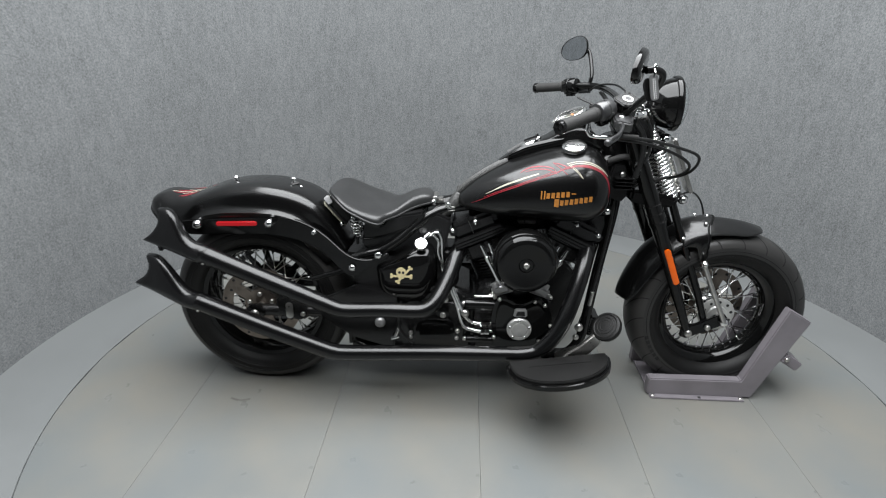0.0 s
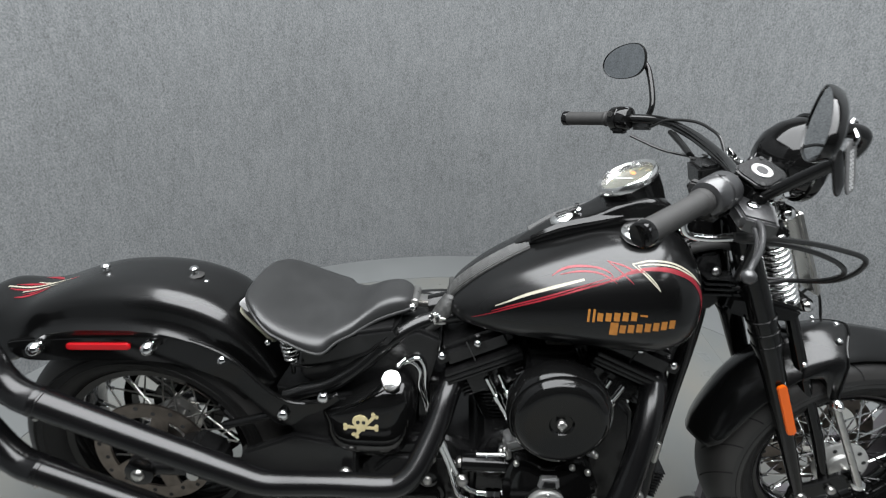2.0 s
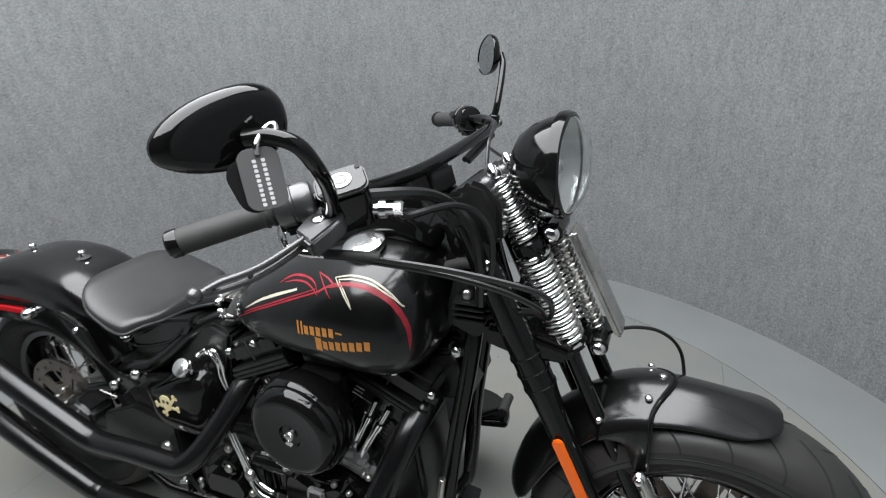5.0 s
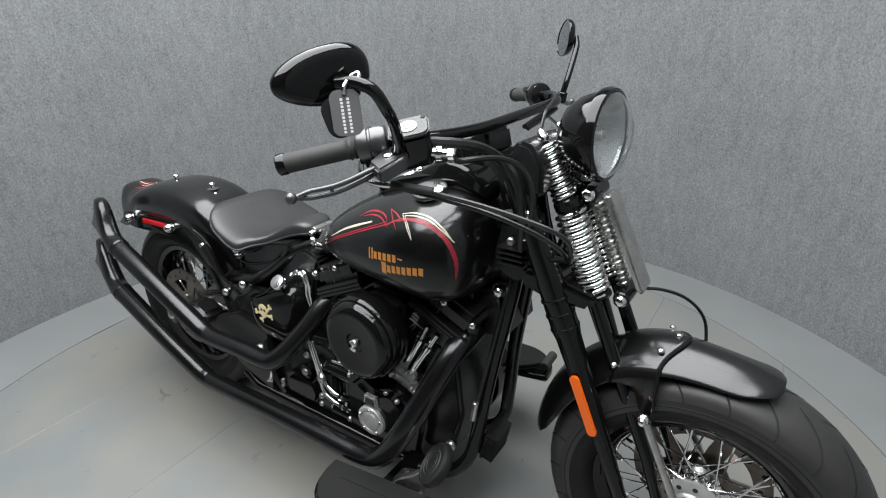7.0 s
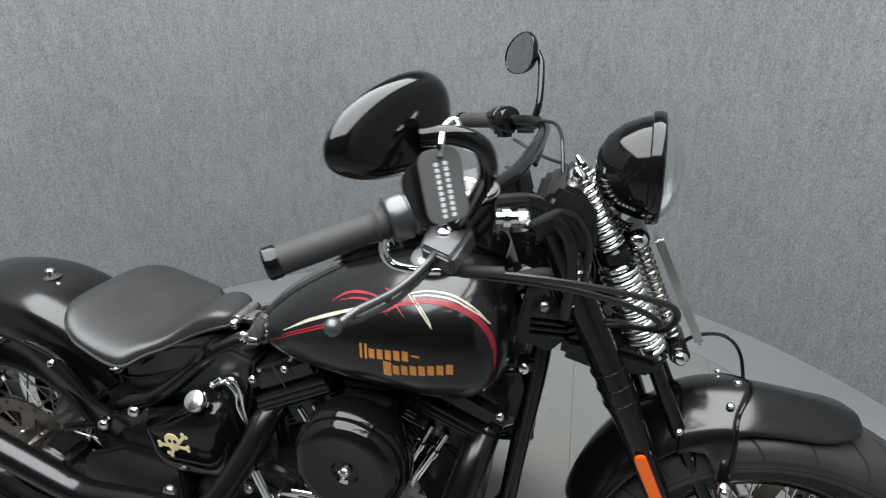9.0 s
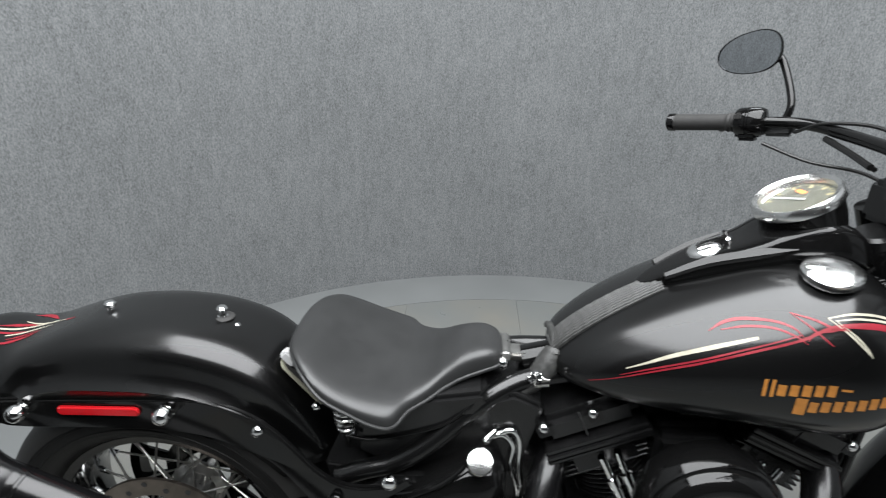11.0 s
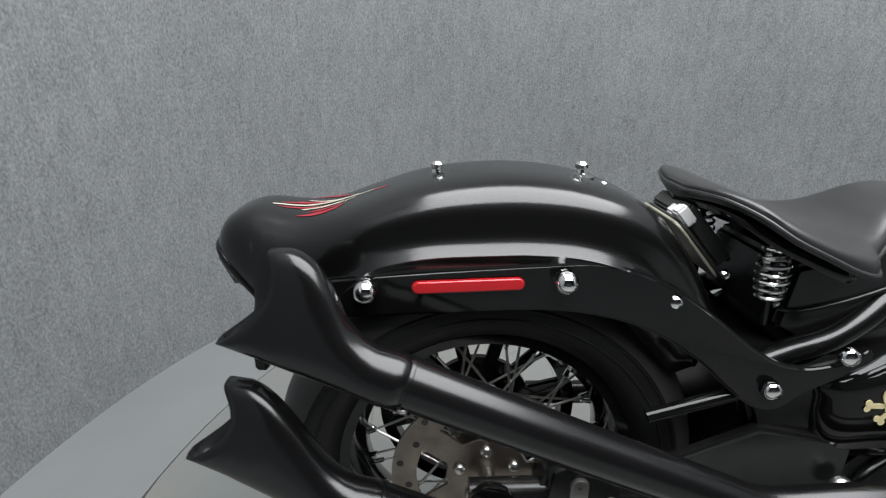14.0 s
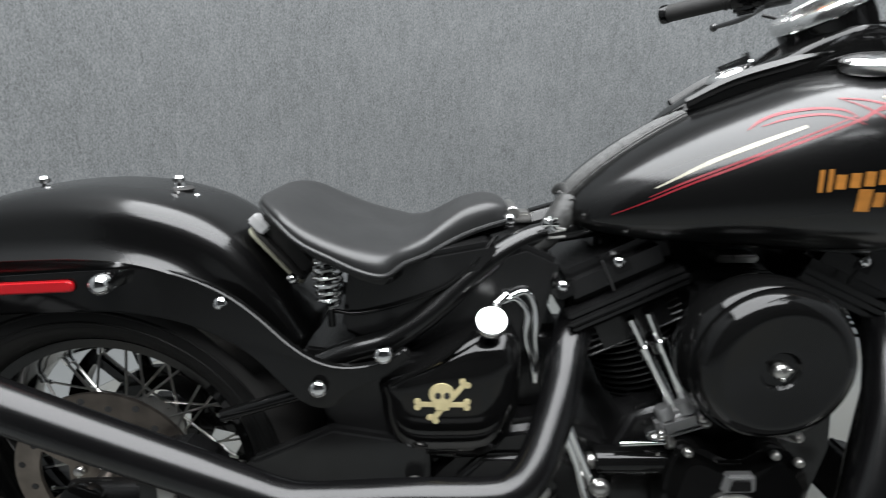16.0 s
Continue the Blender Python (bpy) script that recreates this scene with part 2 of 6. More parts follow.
def block(at, size, bevel=0.003, turn=(0, 0, 0), segments=2):
    bm = bmesh.new()
    bmesh.ops.create_cube(bm, size=1)
    bmesh.ops.scale(bm, vec=size, verts=bm.verts)
    if bevel:
        bmesh.ops.bevel(bm, geom=bm.edges[:], offset=bevel, segments=segments, affect="EDGES", clamp_overlap=True)
    bmesh.ops.transform(bm, matrix=pose(*at, *turn), verts=bm.verts)
    return bm


def joined(*bms):
    out = bmesh.new()
    for b in bms:
        me = bpy.data.meshes.new("tmp")
        b.to_mesh(me)
        b.free()
        out.from_mesh(me)
        bpy.data.meshes.remove(me)
    return out


def ball(at, r, axis=(0, 0, 1), squash=1.0, n=20):
    prof = [(r * math.sin(a), -r * squash * math.cos(a)) for a in [math.pi * i / 12 for i in range(13)]]
    return lathe(prof, at, axis, n)


def coil(a, b, r, wire, turns, r_end=None, n=8, per=18, bulge=0.0):
    a, b = Vector(a), Vector(b)
    x, y, z = basis(b - a)
    steps = int(turns * per)
    pts = []
    for i in range(steps + 1):
        t = i / steps
        rr = r + ((r_end or r) - r) * t + bulge * math.sin(math.pi * t)
        ang = 2 * math.pi * turns * t
        pts.append(a + (b - a) * t + (x * math.cos(ang) + y * math.sin(ang)) * rr)
    return tube(pts, wire, n)


def rounded(w, h, r, k=5):
    out = []
    for cx, cy, a0 in ((w / 2 - r, h / 2 - r, 0), (-w / 2 + r, h / 2 - r, 90), (-w / 2 + r, -h / 2 + r, 180), (w / 2 - r, -h / 2 + r, 270)):
        for i in range(k + 1):
            a = radians(a0 + 90 * i / k)
            out.append((cx + r * math.cos(a), cy + r * math.sin(a)))
    return out


def bolt(parent, at, axis, r, h, mat=None, name="bolt", label=""):
    prof = [(r, 0), (r, h * 0.45), (r * 0.85, h * 0.75), (r * 0.5, h * 0.95), (0.0, h)]
    return part(name, lathe(prof, at, axis, 16), mat or CHROME, parent, label, 60)


def tree_of(*bms):
    from mathutils.bvhtree import BVHTree
    bms[0].normal_update()
    return BVHTree.FromBMesh(bms[0])


def ribbon(tree, pts, widths, ray, lift=0.0006, k=6, thick=0.0007):
    """A painted band that follows pts and lies on a surface, met by rays along ray. widths: half-widths at each point."""
    ray = Vector(ray).normalized()
    path = smooth_path(pts, k)
    ws = [widths[min(int(i / k), len(widths) - 1)] + (widths[min(int(i / k) + 1, len(widths) - 1)] - widths[min(int(i / k), len(widths) - 1)]) * ((i % k) / k) for i in range(len(path))]
    bm = bmesh.new()
    prev = None
    for i, p in enumerate(path):
        t = (path[min(i + 1, len(path) - 1)] - path[max(i - 1, 0)]).normalized()
        side = t.cross(ray).normalized()
        row = []
        for s in (-1, 0, 1):
            hit = tree.ray_cast(p + side * s * ws[i] - ray * 0.5, ray, 1.5)
            if hit[0] is None:
                row = None
                break
            row.append(hit[0] + hit[1] * lift * (1 if hit[1].dot(ray) < 0 else -1))
        if row is None:
            prev = None
            continue
        row = [bm.verts.new(q) for q in row]
        if prev:
            for s in (0, 1):
                bm.faces.new((prev[s], prev[s + 1], row[s + 1], row[s]))
        prev = row
    return bm

# ---- the booth: floor, turntable, carpeted wall, room ----
CX, CY, R_TABLE = 0.812, -0.010, 1.556
WX, WY, R_WALL = 0.829, -0.074, 1.894


def arc_wall(r0, r1, z0, z1, a0, a1, n):
    bm = bmesh.new()
    rows = []
    for i in range(n + 1):
        a = radians(a0 + (a1 - a0) * i / n)
        c, s = math.cos(a), math.sin(a)
        rows.append([bm.verts.new((WX + r * c, WY + r * s, z)) for r, z in ((r0, z0), (r1, z0), (r1, z1), (r0, z1))])
    for a, b in zip(rows, rows[1:]):
        for i in range(4):
            j = (i + 1) % 4
            bm.faces.new((a[i], a[j], b[j], b[i]))
    bm.faces.new(rows[0])
    bm.faces.new(rows[-1][::-1])
    return bm


tagged(part("wall_carpet", arc_wall(R_WALL, R_WALL + 0.05, 0, 3.1, -38, 218, 120), CARPET, at=(WX, WY, 0)),
       "curved display wall covered in grey ribbed carpet", "wall", kind="structure")
# room added beyond the booth, unseen, to bound the light and reflections
X0, X1, Y0, Y1 = -3.2, 4.9, -5.2, 2.9


def unseen_wall(name, at, size):
    return tagged(part(name, block(at, size, 0), ROOMWALL, smooth=0), "unseen dark wall added round the booth to keep reflections low", "wall", kind="structure")


XM, YM = (X0 + X1) / 2, (Y0 + Y1) / 2
unseen_wall("wall_south", (XM, Y0 - 0.05, 1.55), (X1 - X0, 0.1, 3.1))
unseen_wall("wall_north", (XM, Y1 + 0.05, 1.55), (X1 - X0, 0.1, 3.1))
unseen_wall("wall_west", (X0 - 0.05, YM, 1.55), (0.1, Y1 - Y0 + 0.2, 3.1))
unseen_wall("wall_east", (X1 + 0.05, YM, 1.55), (0.1, Y1 - Y0 + 0.2, 3.1))
# added ceiling, never in view; its darkness isolates the lamp in glossy paint
tagged(part("ceiling", block((XM, YM, 3.15), (X1 - X0 + 0.2, Y1 - Y0 + 0.2, 0.1), 0), PLASTER, smooth=0),
       "unseen ceiling added dark so that only the lamp reflects", "ceiling", kind="structure")


def ring_floor():
    bm = bmesh.new()
    n = 160
    inner = [bm.verts.new((CX + (R_TABLE + 0.003) * math.cos(2 * math.pi * i / n), CY + (R_TABLE + 0.003) * math.sin(2 * math.pi * i / n), 0)) for i in range(n)]
    outer = []
    for i in range(n):
        c, s = math.cos(2 * math.pi * i / n), math.sin(2 * math.pi * i / n)
        k = min((X1 + 0.1 - CX) / c if c > 1e-6 else 1e9, (X0 - 0.1 - CX) / c if c < -1e-6 else 1e9,
                (Y1 + 0.1 - CY) / s if s > 1e-6 else 1e9, (Y0 - 0.1 - CY) / s if s < -1e-6 else 1e9)
        outer.append(bm.verts.new((CX + k * c, CY + k * s, 0)))
    low = [bm.verts.new((v.co.x, v.co.y, -0.03)) for v in inner]
    for i in range(n):
        j = (i + 1) % n
        bm.faces.new((inner[i], inner[j], outer[j], outer[i]))
        bm.faces.new((inner[j], inner[i], low[i], low[j]))
    return bm


tagged(part("floor", ring_floor(), RINGPAINT, smooth=20), "smooth blue-grey painted floor round the turntable", "floor", kind="structure")
table = tagged(part("turntable_bed", lathe([(R_TABLE + 0.02, 0), (R_TABLE + 0.02, 0.02)], (CX, CY, -0.045), (0, 0, 1), 96), GAP),
               "round motorcycle turntable with worn grey painted panels", "turntable", kind="structure")


def table_strip(xa, xb):
    """One panel of the turntable: a strip along y, cut by the circle."""
    xa, xb = max(xa, CX - R_TABLE), min(xb, CX + R_TABLE)
    xs = [xa + (xb - xa) * i / 24 for i in range(25)]
    half = [math.sqrt(max(0, R_TABLE ** 2 - (x - CX) ** 2)) for x in xs]
    pts = [(x, CY + h) for x, h in zip(xs, half)] + [(x, CY - h) for x, h in reversed(list(zip(xs, half)))]
    clean = [p for i, p in enumerate(pts) if (Vector(p) - Vector(pts[i - 1])).length > 1e-5]
    return slab(clean, Matrix.Translation((0, 0, -0.024)), 0.024, 0.0006, 1)


SEAMS = [CX - R_TABLE, -0.255, 0.280, 0.808, 1.335, 1.850, CX + R_TABLE]
for a, b in zip(SEAMS, SEAMS[1:]):
    part("floor_panel", table_strip(a + 0.0003, b - 0.0003), FLOORPAINT, table, smooth=20, at=((a + b) / 2, CY, 0))


def scuff(pts, w):
    t = [Vector((x, y, 0.0006)) for x, y in pts]
    bm = bmesh.new()
    prev = None
    for i, p in enumerate(smooth_path(t, 4)):
        q = [bm.verts.new(p + Vector((0, d * w * (0.5 + random.random()), 0))) for d in (-1, 1)]
        if prev:
            bm.faces.new((prev[0], prev[1], q[1], q[0]))
        prev = q
    return bm


part("scuff_mark", scuff([(-0.118, -0.236), (-0.094, -0.245), (-0.070, -0.248), (-0.044, -0.238)], 0.005), SCUFF, table)

# ---- the motorcycle ----
bike = tagged(new("motorcycle"), "satin black cruiser motorcycle with red pinstripes, springer fork and fishtail exhausts", "motorcycle")
bike.location = (0.83, 0, 0)
WORLD_AT[bike.name] = Vector((0.83, 0, 0))
RX, RZ, RR = -0.013, 0.335, 0.330
FX, FZ, FR = 1.689, 0.332, 0.326


# wheels
def tyre_profile(r_bead, r_out, half, e=0.72):
    """Half-round tyre section as (radius, height) pairs, closed."""
    out = []
    mid, hh = (r_bead + r_out) / 2, (r_out - r_bead) / 2
    for i in range(28):
        a = 2 * math.pi * i / 28
        c, s = math.cos(a), math.sin(a)
        out.append((mid + hh * math.copysign(abs(c) ** (0.8 if c > 0 else 0.9), c), half * math.copysign(abs(s) ** e, s)))
    return out


def wheel(name, at, r_out, r_bead, half, label, spoke_mat, n_spokes, hub_r, disc_y, disc_r, e):
    cx, cz = at
    c = Vector((cx, 0, cz))
    yax = (0, 1, 0)
    lip = half * 0.72
    tyre_half = half * (1.0 if e < 0.9 else 1.22)
    rim = lathe([(r_bead + 0.006, -lip), (r_bead + 0.012, -lip + 0.004), (r_bead - 0.004, -lip + 0.010), (r_bead - 0.016, -lip * 0.45), (r_bead - 0.022, -lip * 0.3),
                 (r_bead - 0.022, lip * 0.3), (r_bead - 0.016, lip * 0.45), (r_bead - 0.004, lip - 0.010), (r_bead + 0.012, lip - 0.004), (r_bead + 0.006, lip),
                 (r_bead - 0.010, lip - 0.004), (r_bead - 0.028, lip * 0.4), (r_bead - 0.030, 0), (r_bead - 0.028, -lip * 0.4), (r_bead - 0.010, -lip + 0.004)], c, yax, 72, closed=True)
    w = part(name, rim, GLOSS, bike, label, at=c)
    part("tyre", lathe(tyre_profile(r_bead - 0.004, r_out, tyre_half, e), c, yax, 96, closed=True), RUBBER, w, "black rubber tyre", 50, at=c)
    for r in (r_bead + 0.020, r_bead + 0.028, r_bead + 0.036, r_bead + 0.044, r_bead + 0.062):
        k = (r - r_bead) / (r_out - r_bead)
        yy = tyre_half * math.sqrt(max(0, 1 - (2 * k - 1) ** 2)) ** e - 0.001
        part("sidewall_rib", lathe([(r - 0.003, -yy), (r - 0.001, -yy - 0.0026), (r + 0.001, -yy - 0.0026), (r + 0.003, -yy)], c, yax, 72, cap=False), RUBBER, w, at=c)
    mid, hh = (r_bead - 0.004 + r_out) / 2, (r_out - r_bead + 0.004) / 2
    band = []
    for i in range(17):
        ang = radians(-80 + 160 * i / 16)
        band.append((mid + (hh + 0.0006) * math.cos(ang) ** 0.8, (tyre_half + 0.0006) * math.copysign(abs(math.sin(ang)) ** e, ang)))
    part("tread_band", lathe(band, c, yax, 96, cap=False), TREAD, w, "dusty dark grey tread", 50, at=c)
    part("hub", lathe([(hub_r, -half * 0.55), (hub_r + 0.018, -half * 0.52), (hub_r + 0.018, -half * 0.44), (hub_r, -half * 0.36), (hub_r * 0.82, 0), (hub_r, half * 0.36),
                       (hub_r + 0.018, half * 0.44), (hub_r + 0.018, half * 0.52), (hub_r, half * 0.55)], c, yax, 40), STEEL if name == "rear_wheel" else CHROME, w, "plated wheel hub", at=c)
    # brake disc: a slotted ring on a carrier
    ring = lathe([(disc_r * 0.74, -0.003), (disc_r, -0.003), (disc_r, 0.003), (disc_r * 0.74, 0.003)], c + Vector((0, disc_y, 0)), yax, 64, closed=True)
    part("brake_disc", ring, DISC, w, "worn brown-grey steel brake disc", at=c + Vector((0, disc_y, 0)))
    prof = []
    for i in range(100):
        a = 2 * math.pi * i / 100
        k = 0.5 + 0.5 * math.tanh(5 * (math.cos(5 * a) - 0.35))
        rr = disc_r * (0.42 + 0.36 * k)
        prof.append((rr * math.cos(a), rr * math.sin(a)))
    part("disc_carrier", slab(prof, Matrix.Translation(c + Vector((0, disc_y + 0.0025, 0))) @ SIDE, 0.005, 0), DISC, w, smooth=20)
    for i in range(5):
        a = 2 * math.pi * (i + 0.3) / 5
        bolt(w, c + Vector((math.cos(a) * disc_r * 0.30, disc_y - 0.003, math.sin(a) * disc_r * 0.30)), (0, -1, 0), 0.009, 0.009, STEEL, "disc_bolt")
    for i in range(20):
        a = 2 * math.pi * (i + 0.5) / 20
        part("disc_hole", lathe([(0.0055, 0), (0.0055, 0.0006)], c + Vector((math.cos(a) * disc_r * (0.83 + 0.09 * (i % 2)), disc_y - 0.0031, math.sin(a) * disc_r * (0.83 + 0.09 * (i % 2)))), (0, -1, 0), 10), GAP, w, smooth=0)
    # laced spokes share one mesh
    unit = lathe([(0.0022, 0), (0.0022, 1)], (0, 0, 0), (0, 0, 1), 6)
    me = bpy.data.meshes.new("spoke")
    unit.to_mesh(me)
    unit.free()
    me.materials.append(spoke_mat)
    nip = lathe([(0.0042, 0), (0.0042, 0.016), (0.003, 0.018)], (0, 0, 0), (0, 0, 1), 8)
    nme = bpy.data.meshes.new("spoke_nipple")
    nip.to_mesh(nme)
    nip.free()
    nme.materials.append(CHROME)
    for i in range(n_spokes):
        sgn = -1 if i % 2 else 1
        lean = (1 if (i // 2) % 2 else -1)
        a = 2 * math.pi * i / n_spokes
        ah = a + lean * radians(50)
        p = c + Vector((math.cos(ah) * (hub_r + 0.014), sgn * half * 0.46, math.sin(ah) * (hub_r + 0.014)))
        q = c + Vector((math.cos(a) * (r_bead - 0.028), sgn * half * 0.10, math.sin(a) * (r_bead - 0.028)))
        d = q - p
        for mesh, start, length in ((me, p, d.length), (nme, q, 1)):
            o = new(mesh.name, mesh)
            o.parent = w
            o.matrix_local = Matrix.Translation(start - WORLD_AT[w.name]) @ (d if mesh is me else -d).to_track_quat("Z", "Y").to_matrix().to_4x4() @ Matrix.Diagonal((1, 1, length, 1))
    return w


front_wheel = wheel("front_wheel", (FX, FZ), FR, 0.205, 0.066, "black spoked front wheel", CHROME, 40, 0.032, 0.062, 0.146, 1.0)
rear_wheel = wheel("rear_wheel", (RX, RZ), RR, 0.222, 0.100, "black spoked rear wheel", STEEL, 40, 0.042, -0.088, 0.146, 0.72)

# both tyres stand flat on what carries them
for w, low in ((rear_wheel, 0.0118), (front_wheel, 0.0245)):
    for ob in w.children:
        if ob.name.split(".")[0] in ("tyre", "tread_band"):
            for v in ob.data.vertices:
                v.co.z = max(v.co.z, low - WORLD_AT[w.name].z)

# polished drilled flange of the front hub
part("hub_cover", lathe([(0.024, -0.060), (0.034, -0.058), (0.037, -0.050), (0.060, -0.050), (0.066, -0.047), (0.067, -0.042), (0.058, -0.038), (0.044, -0.028), (0.038, -0.010), (0.034, 0.0)], (FX, 0, FZ), (0, 1, 0), 48), BRUSHED, front_wheel, "polished drilled alloy hub flange")
for i in range(10):
    a = 2 * math.pi * (i + 0.4) / 10
    part("hub_hole", lathe([(0.0055, 0), (0.0055, 0.0008)], (FX + 0.052 * math.cos(a), -0.0500, FZ + 0.052 * math.sin(a)), (0, -1, 0), 12), GAP, front_wheel, smooth=0)
# belt pulley on the far side of the rear wheel
part("belt_pulley", lathe([(0.156, 0), (0.178, 0), (0.178, 0.03), (0.156, 0.03)], (RX, 0.085, RZ), (0, 1, 0), 72, closed=True), GLOSS, rear_wheel, "black rear belt pulley with oblong openings")
part("pulley_hub", lathe([(0.050, 0), (0.098, 0), (0.098, 0.012), (0.050, 0.016)], (RX, 0.090, RZ), (0, 1, 0), 48, closed=True), GLOSS, rear_wheel)
for i in range(12):
    a = 2 * math.pi * (i + 0.5) / 12
    part("pulley_arm", block((RX + 0.128 * math.cos(a), 0.097, RZ + 0.128 * math.sin(a)), (0.066, 0.014, 0.024), 0.004, (0, -math.degrees(a), 0)), GLOSS, rear_wheel)


def tyre_grooves(w, at, r_out, r_bead, half, n, e):
    """Curved rain grooves across the tread, on both flanks: flat strips painted shadow-dark."""
    mid, hh = (r_bead + r_out) / 2, (r_out - r_bead) / 2
    for i in range(n):
        for sgn in (-1, 1):
            a0 = 2 * math.pi * (i + (0.5 if sgn > 0 else 0)) / n
            rows = []
            for j in range(11):
                t = j / 10
                ang = radians(5 + 76 * t)
                c, s = math.cos(ang), math.sin(ang)
                r = mid + (hh + 0.0006) * c ** 0.8 + 0.0008
                y = sgn * ((half + 0.0006) * s ** e + 0.0006)
                a = a0 - 0.25 * (1 - (1 - t) ** 1.9)
                wdt = 0.0026 * (1 - 0.35 * t) / r
                rows.append([Vector((at[0] + r * math.cos(a + d), y, at[1] + r * math.sin(a + d))) for d in (-wdt, wdt)])
            bm = bmesh.new()
            prev = None
            for row in rows:
                q = [bm.verts.new(p) for p in row]
                if prev:
                    bm.faces.new((prev[0], prev[1], q[1], q[0]))
                prev = q
            part("tread_groove", bm, GROOVE, w)


tyre_grooves(front_wheel, (FX, FZ), FR, 0.201, 0.0805, 22, 1.0)
# lighter front sidewall band, the floor's reflection in its colour; marks as plain bars
band = []
for i in range(9):
    r = 0.256 + 0.026 * i / 8
    k = (r - 0.2635) / 0.0625
    band.append((r, -0.0805 * math.sqrt(1 - k * k) - 0.0014))
part("sidewall_band", lathe(band, (FX, 0, FZ), (0, 1, 0), 96, cap=False), SIDEWALL, front_wheel, "glossy sidewall band with the floor's reflection in its grey", at=(FX, 0, FZ))
for a0 in (200, 318):
    for i in range(6):
        a = radians(a0 + i * 4.4)
        rr, yy = 0.2700, -0.0806
        part("sidewall_mark", block((FX + rr * math.cos(a), yy, FZ + rr * math.sin(a)), (0.014, 0.003, 0.013), 0.0005, (0, 90 - math.degrees(a), 0)), GROOVE, front_wheel)

# front axle, fork, springs
for s in (-1, 1):
    leg_top, leg_mid, leg_bot = Vector((1.262, s * 0.092, 1.005)), Vector((1.396, s * 0.092, 0.700)), Vector((1.572, s * 0.092, 0.280))
    leg = part("rigid_fork_leg", tube([leg_top, leg_top.lerp(leg_mid, 0.3), leg_mid, leg_mid.lerp(leg_bot, 0.04), leg_mid.lerp(leg_bot, 0.25), leg_mid.lerp(leg_bot, 0.9), leg_bot],
                                      [0.026, 0.027, 0.030, 0.027, 0.024, 0.015, 0.013], 20), GLOSS, bike, "gloss black tapered rigid fork leg")
    for k in (0.79, 0.89, 0.985):
        p = leg_top.lerp(leg_mid, k)
        d = (leg_mid - leg_top).normalized()
        part("fork_ring", lathe([(0.027, -0.004), (0.0315, -0.002), (0.0315, 0.002), (0.027, 0.004)], p, d, 24), GLOSS, leg)
    d = (Vector((1.488, 0, 0.483)) - Vector((1.432, 0, 0.613))).normalized()
    m = Matrix.Translation((1.460, s * 0.119, 0.548)) @ Matrix(((d.x, d.z, 0, 0), (0, 0, -s * -1, 0), (d.z, -d.x, 0, 0), (0, 0, 0, 1)))
    part("reflector", slab(rounded(0.142, 0.021, 0.009), m, 0.008 , 0.002), AMBER, leg, "amber fork reflector", at=(1.46, s * 0.12, 0.548))
    part("spring_fork_leg", tube([(1.432, s * 0.066, 0.79), (1.503, s * 0.066, 0.626), (1.592, s * 0.068, 0.43), (1.640, s * 0.074, 0.302)], [0.013, 0.015, 0.0135, 0.012], 16), GLOSS, bike, "gloss black spring fork leg")
    rocker = part("fork_rocker", side_slab([(1.548, 0.258), (1.575, 0.252), (1.66, 0.292), (1.70, 0.312), (1.712, 0.338), (1.695, 0.358), (1.665, 0.350), (1.60, 0.312), (1.552, 0.298)],
                                           s * 0.088 - 0.008, s * 0.088 + 0.008, 0.004), GLOSS, bike)
    bolt(rocker, (1.574, s * 0.098, 0.277), (0, s, 0), 0.014, 0.014, STEEL)
    bolt(rocker, (1.640, s * 0.098, 0.303), (0, s, 0), 0.011, 0.012, STEEL)
    bolt(rocker, (1.692, s * 0.098, 0.330), (0, s, 0), 0.017, 0.022, CHROME, "axle_nut")
    link = part("fender_link", rod((1.577, s * 0.100, 0.557), (1.690, s * 0.112, 0.332), 0.0085, 14), STEEL, bike, "plated fender steady rod")
    part("link_end", ball((1.577, s * 0.106, 0.557), 0.014, (0, 1, 0)), CHROME, link)
    bolt(link, (1.577, s * 0.112, 0.557), (0, s, 0), 0.009, 0.012)
    # upper and lower fork springs on their posts
    a, b, c = Vector((1.292, s * 0.047, 1.088)), Vector((1.361, s * 0.047, 0.950)), Vector((1.437, s * 0.047, 0.772))
    post = part("spring_post", rod(a.lerp(b, 0.04), c, 0.010, 12), GLOSS, bike)
    part("spring_tip", lathe([(0.011, 0), (0.013, 0.006), (0.011, 0.012), (0.009, 0.018), (0.005, 0.026), (0, 0.028)], a.lerp(b, 0.12), a - b, 16), CHROME, post)
    part("upper_spring", coil(a.lerp(b, 0.16), a.lerp(b, 0.90), 0.0185, 0.0046, 10, 0.0225, 10), SPRINGWIRE, bike, "chrome upper fork spring")
    part("spring_seat", rod(a.lerp(b, 0.90), a.lerp(b, 1.06), 0.028, 20), GLOSS, post)
    part("lower_spring", coil(b.lerp(c, 0.05), b.lerp(c, 0.97), 0.0278, 0.0056, 13, None, 10), SPRINGWIRE, bike, "chrome lower fork spring")
    part("spring_cup", rod(b.lerp(c, 0.97), b.lerp(c, 1.05), 0.032, 20), GLOSS, post)
part("front_axle", rod((1.692, -0.10, 0.330), (1.692, 0.10, 0.330), 0.010), STEEL, bike)
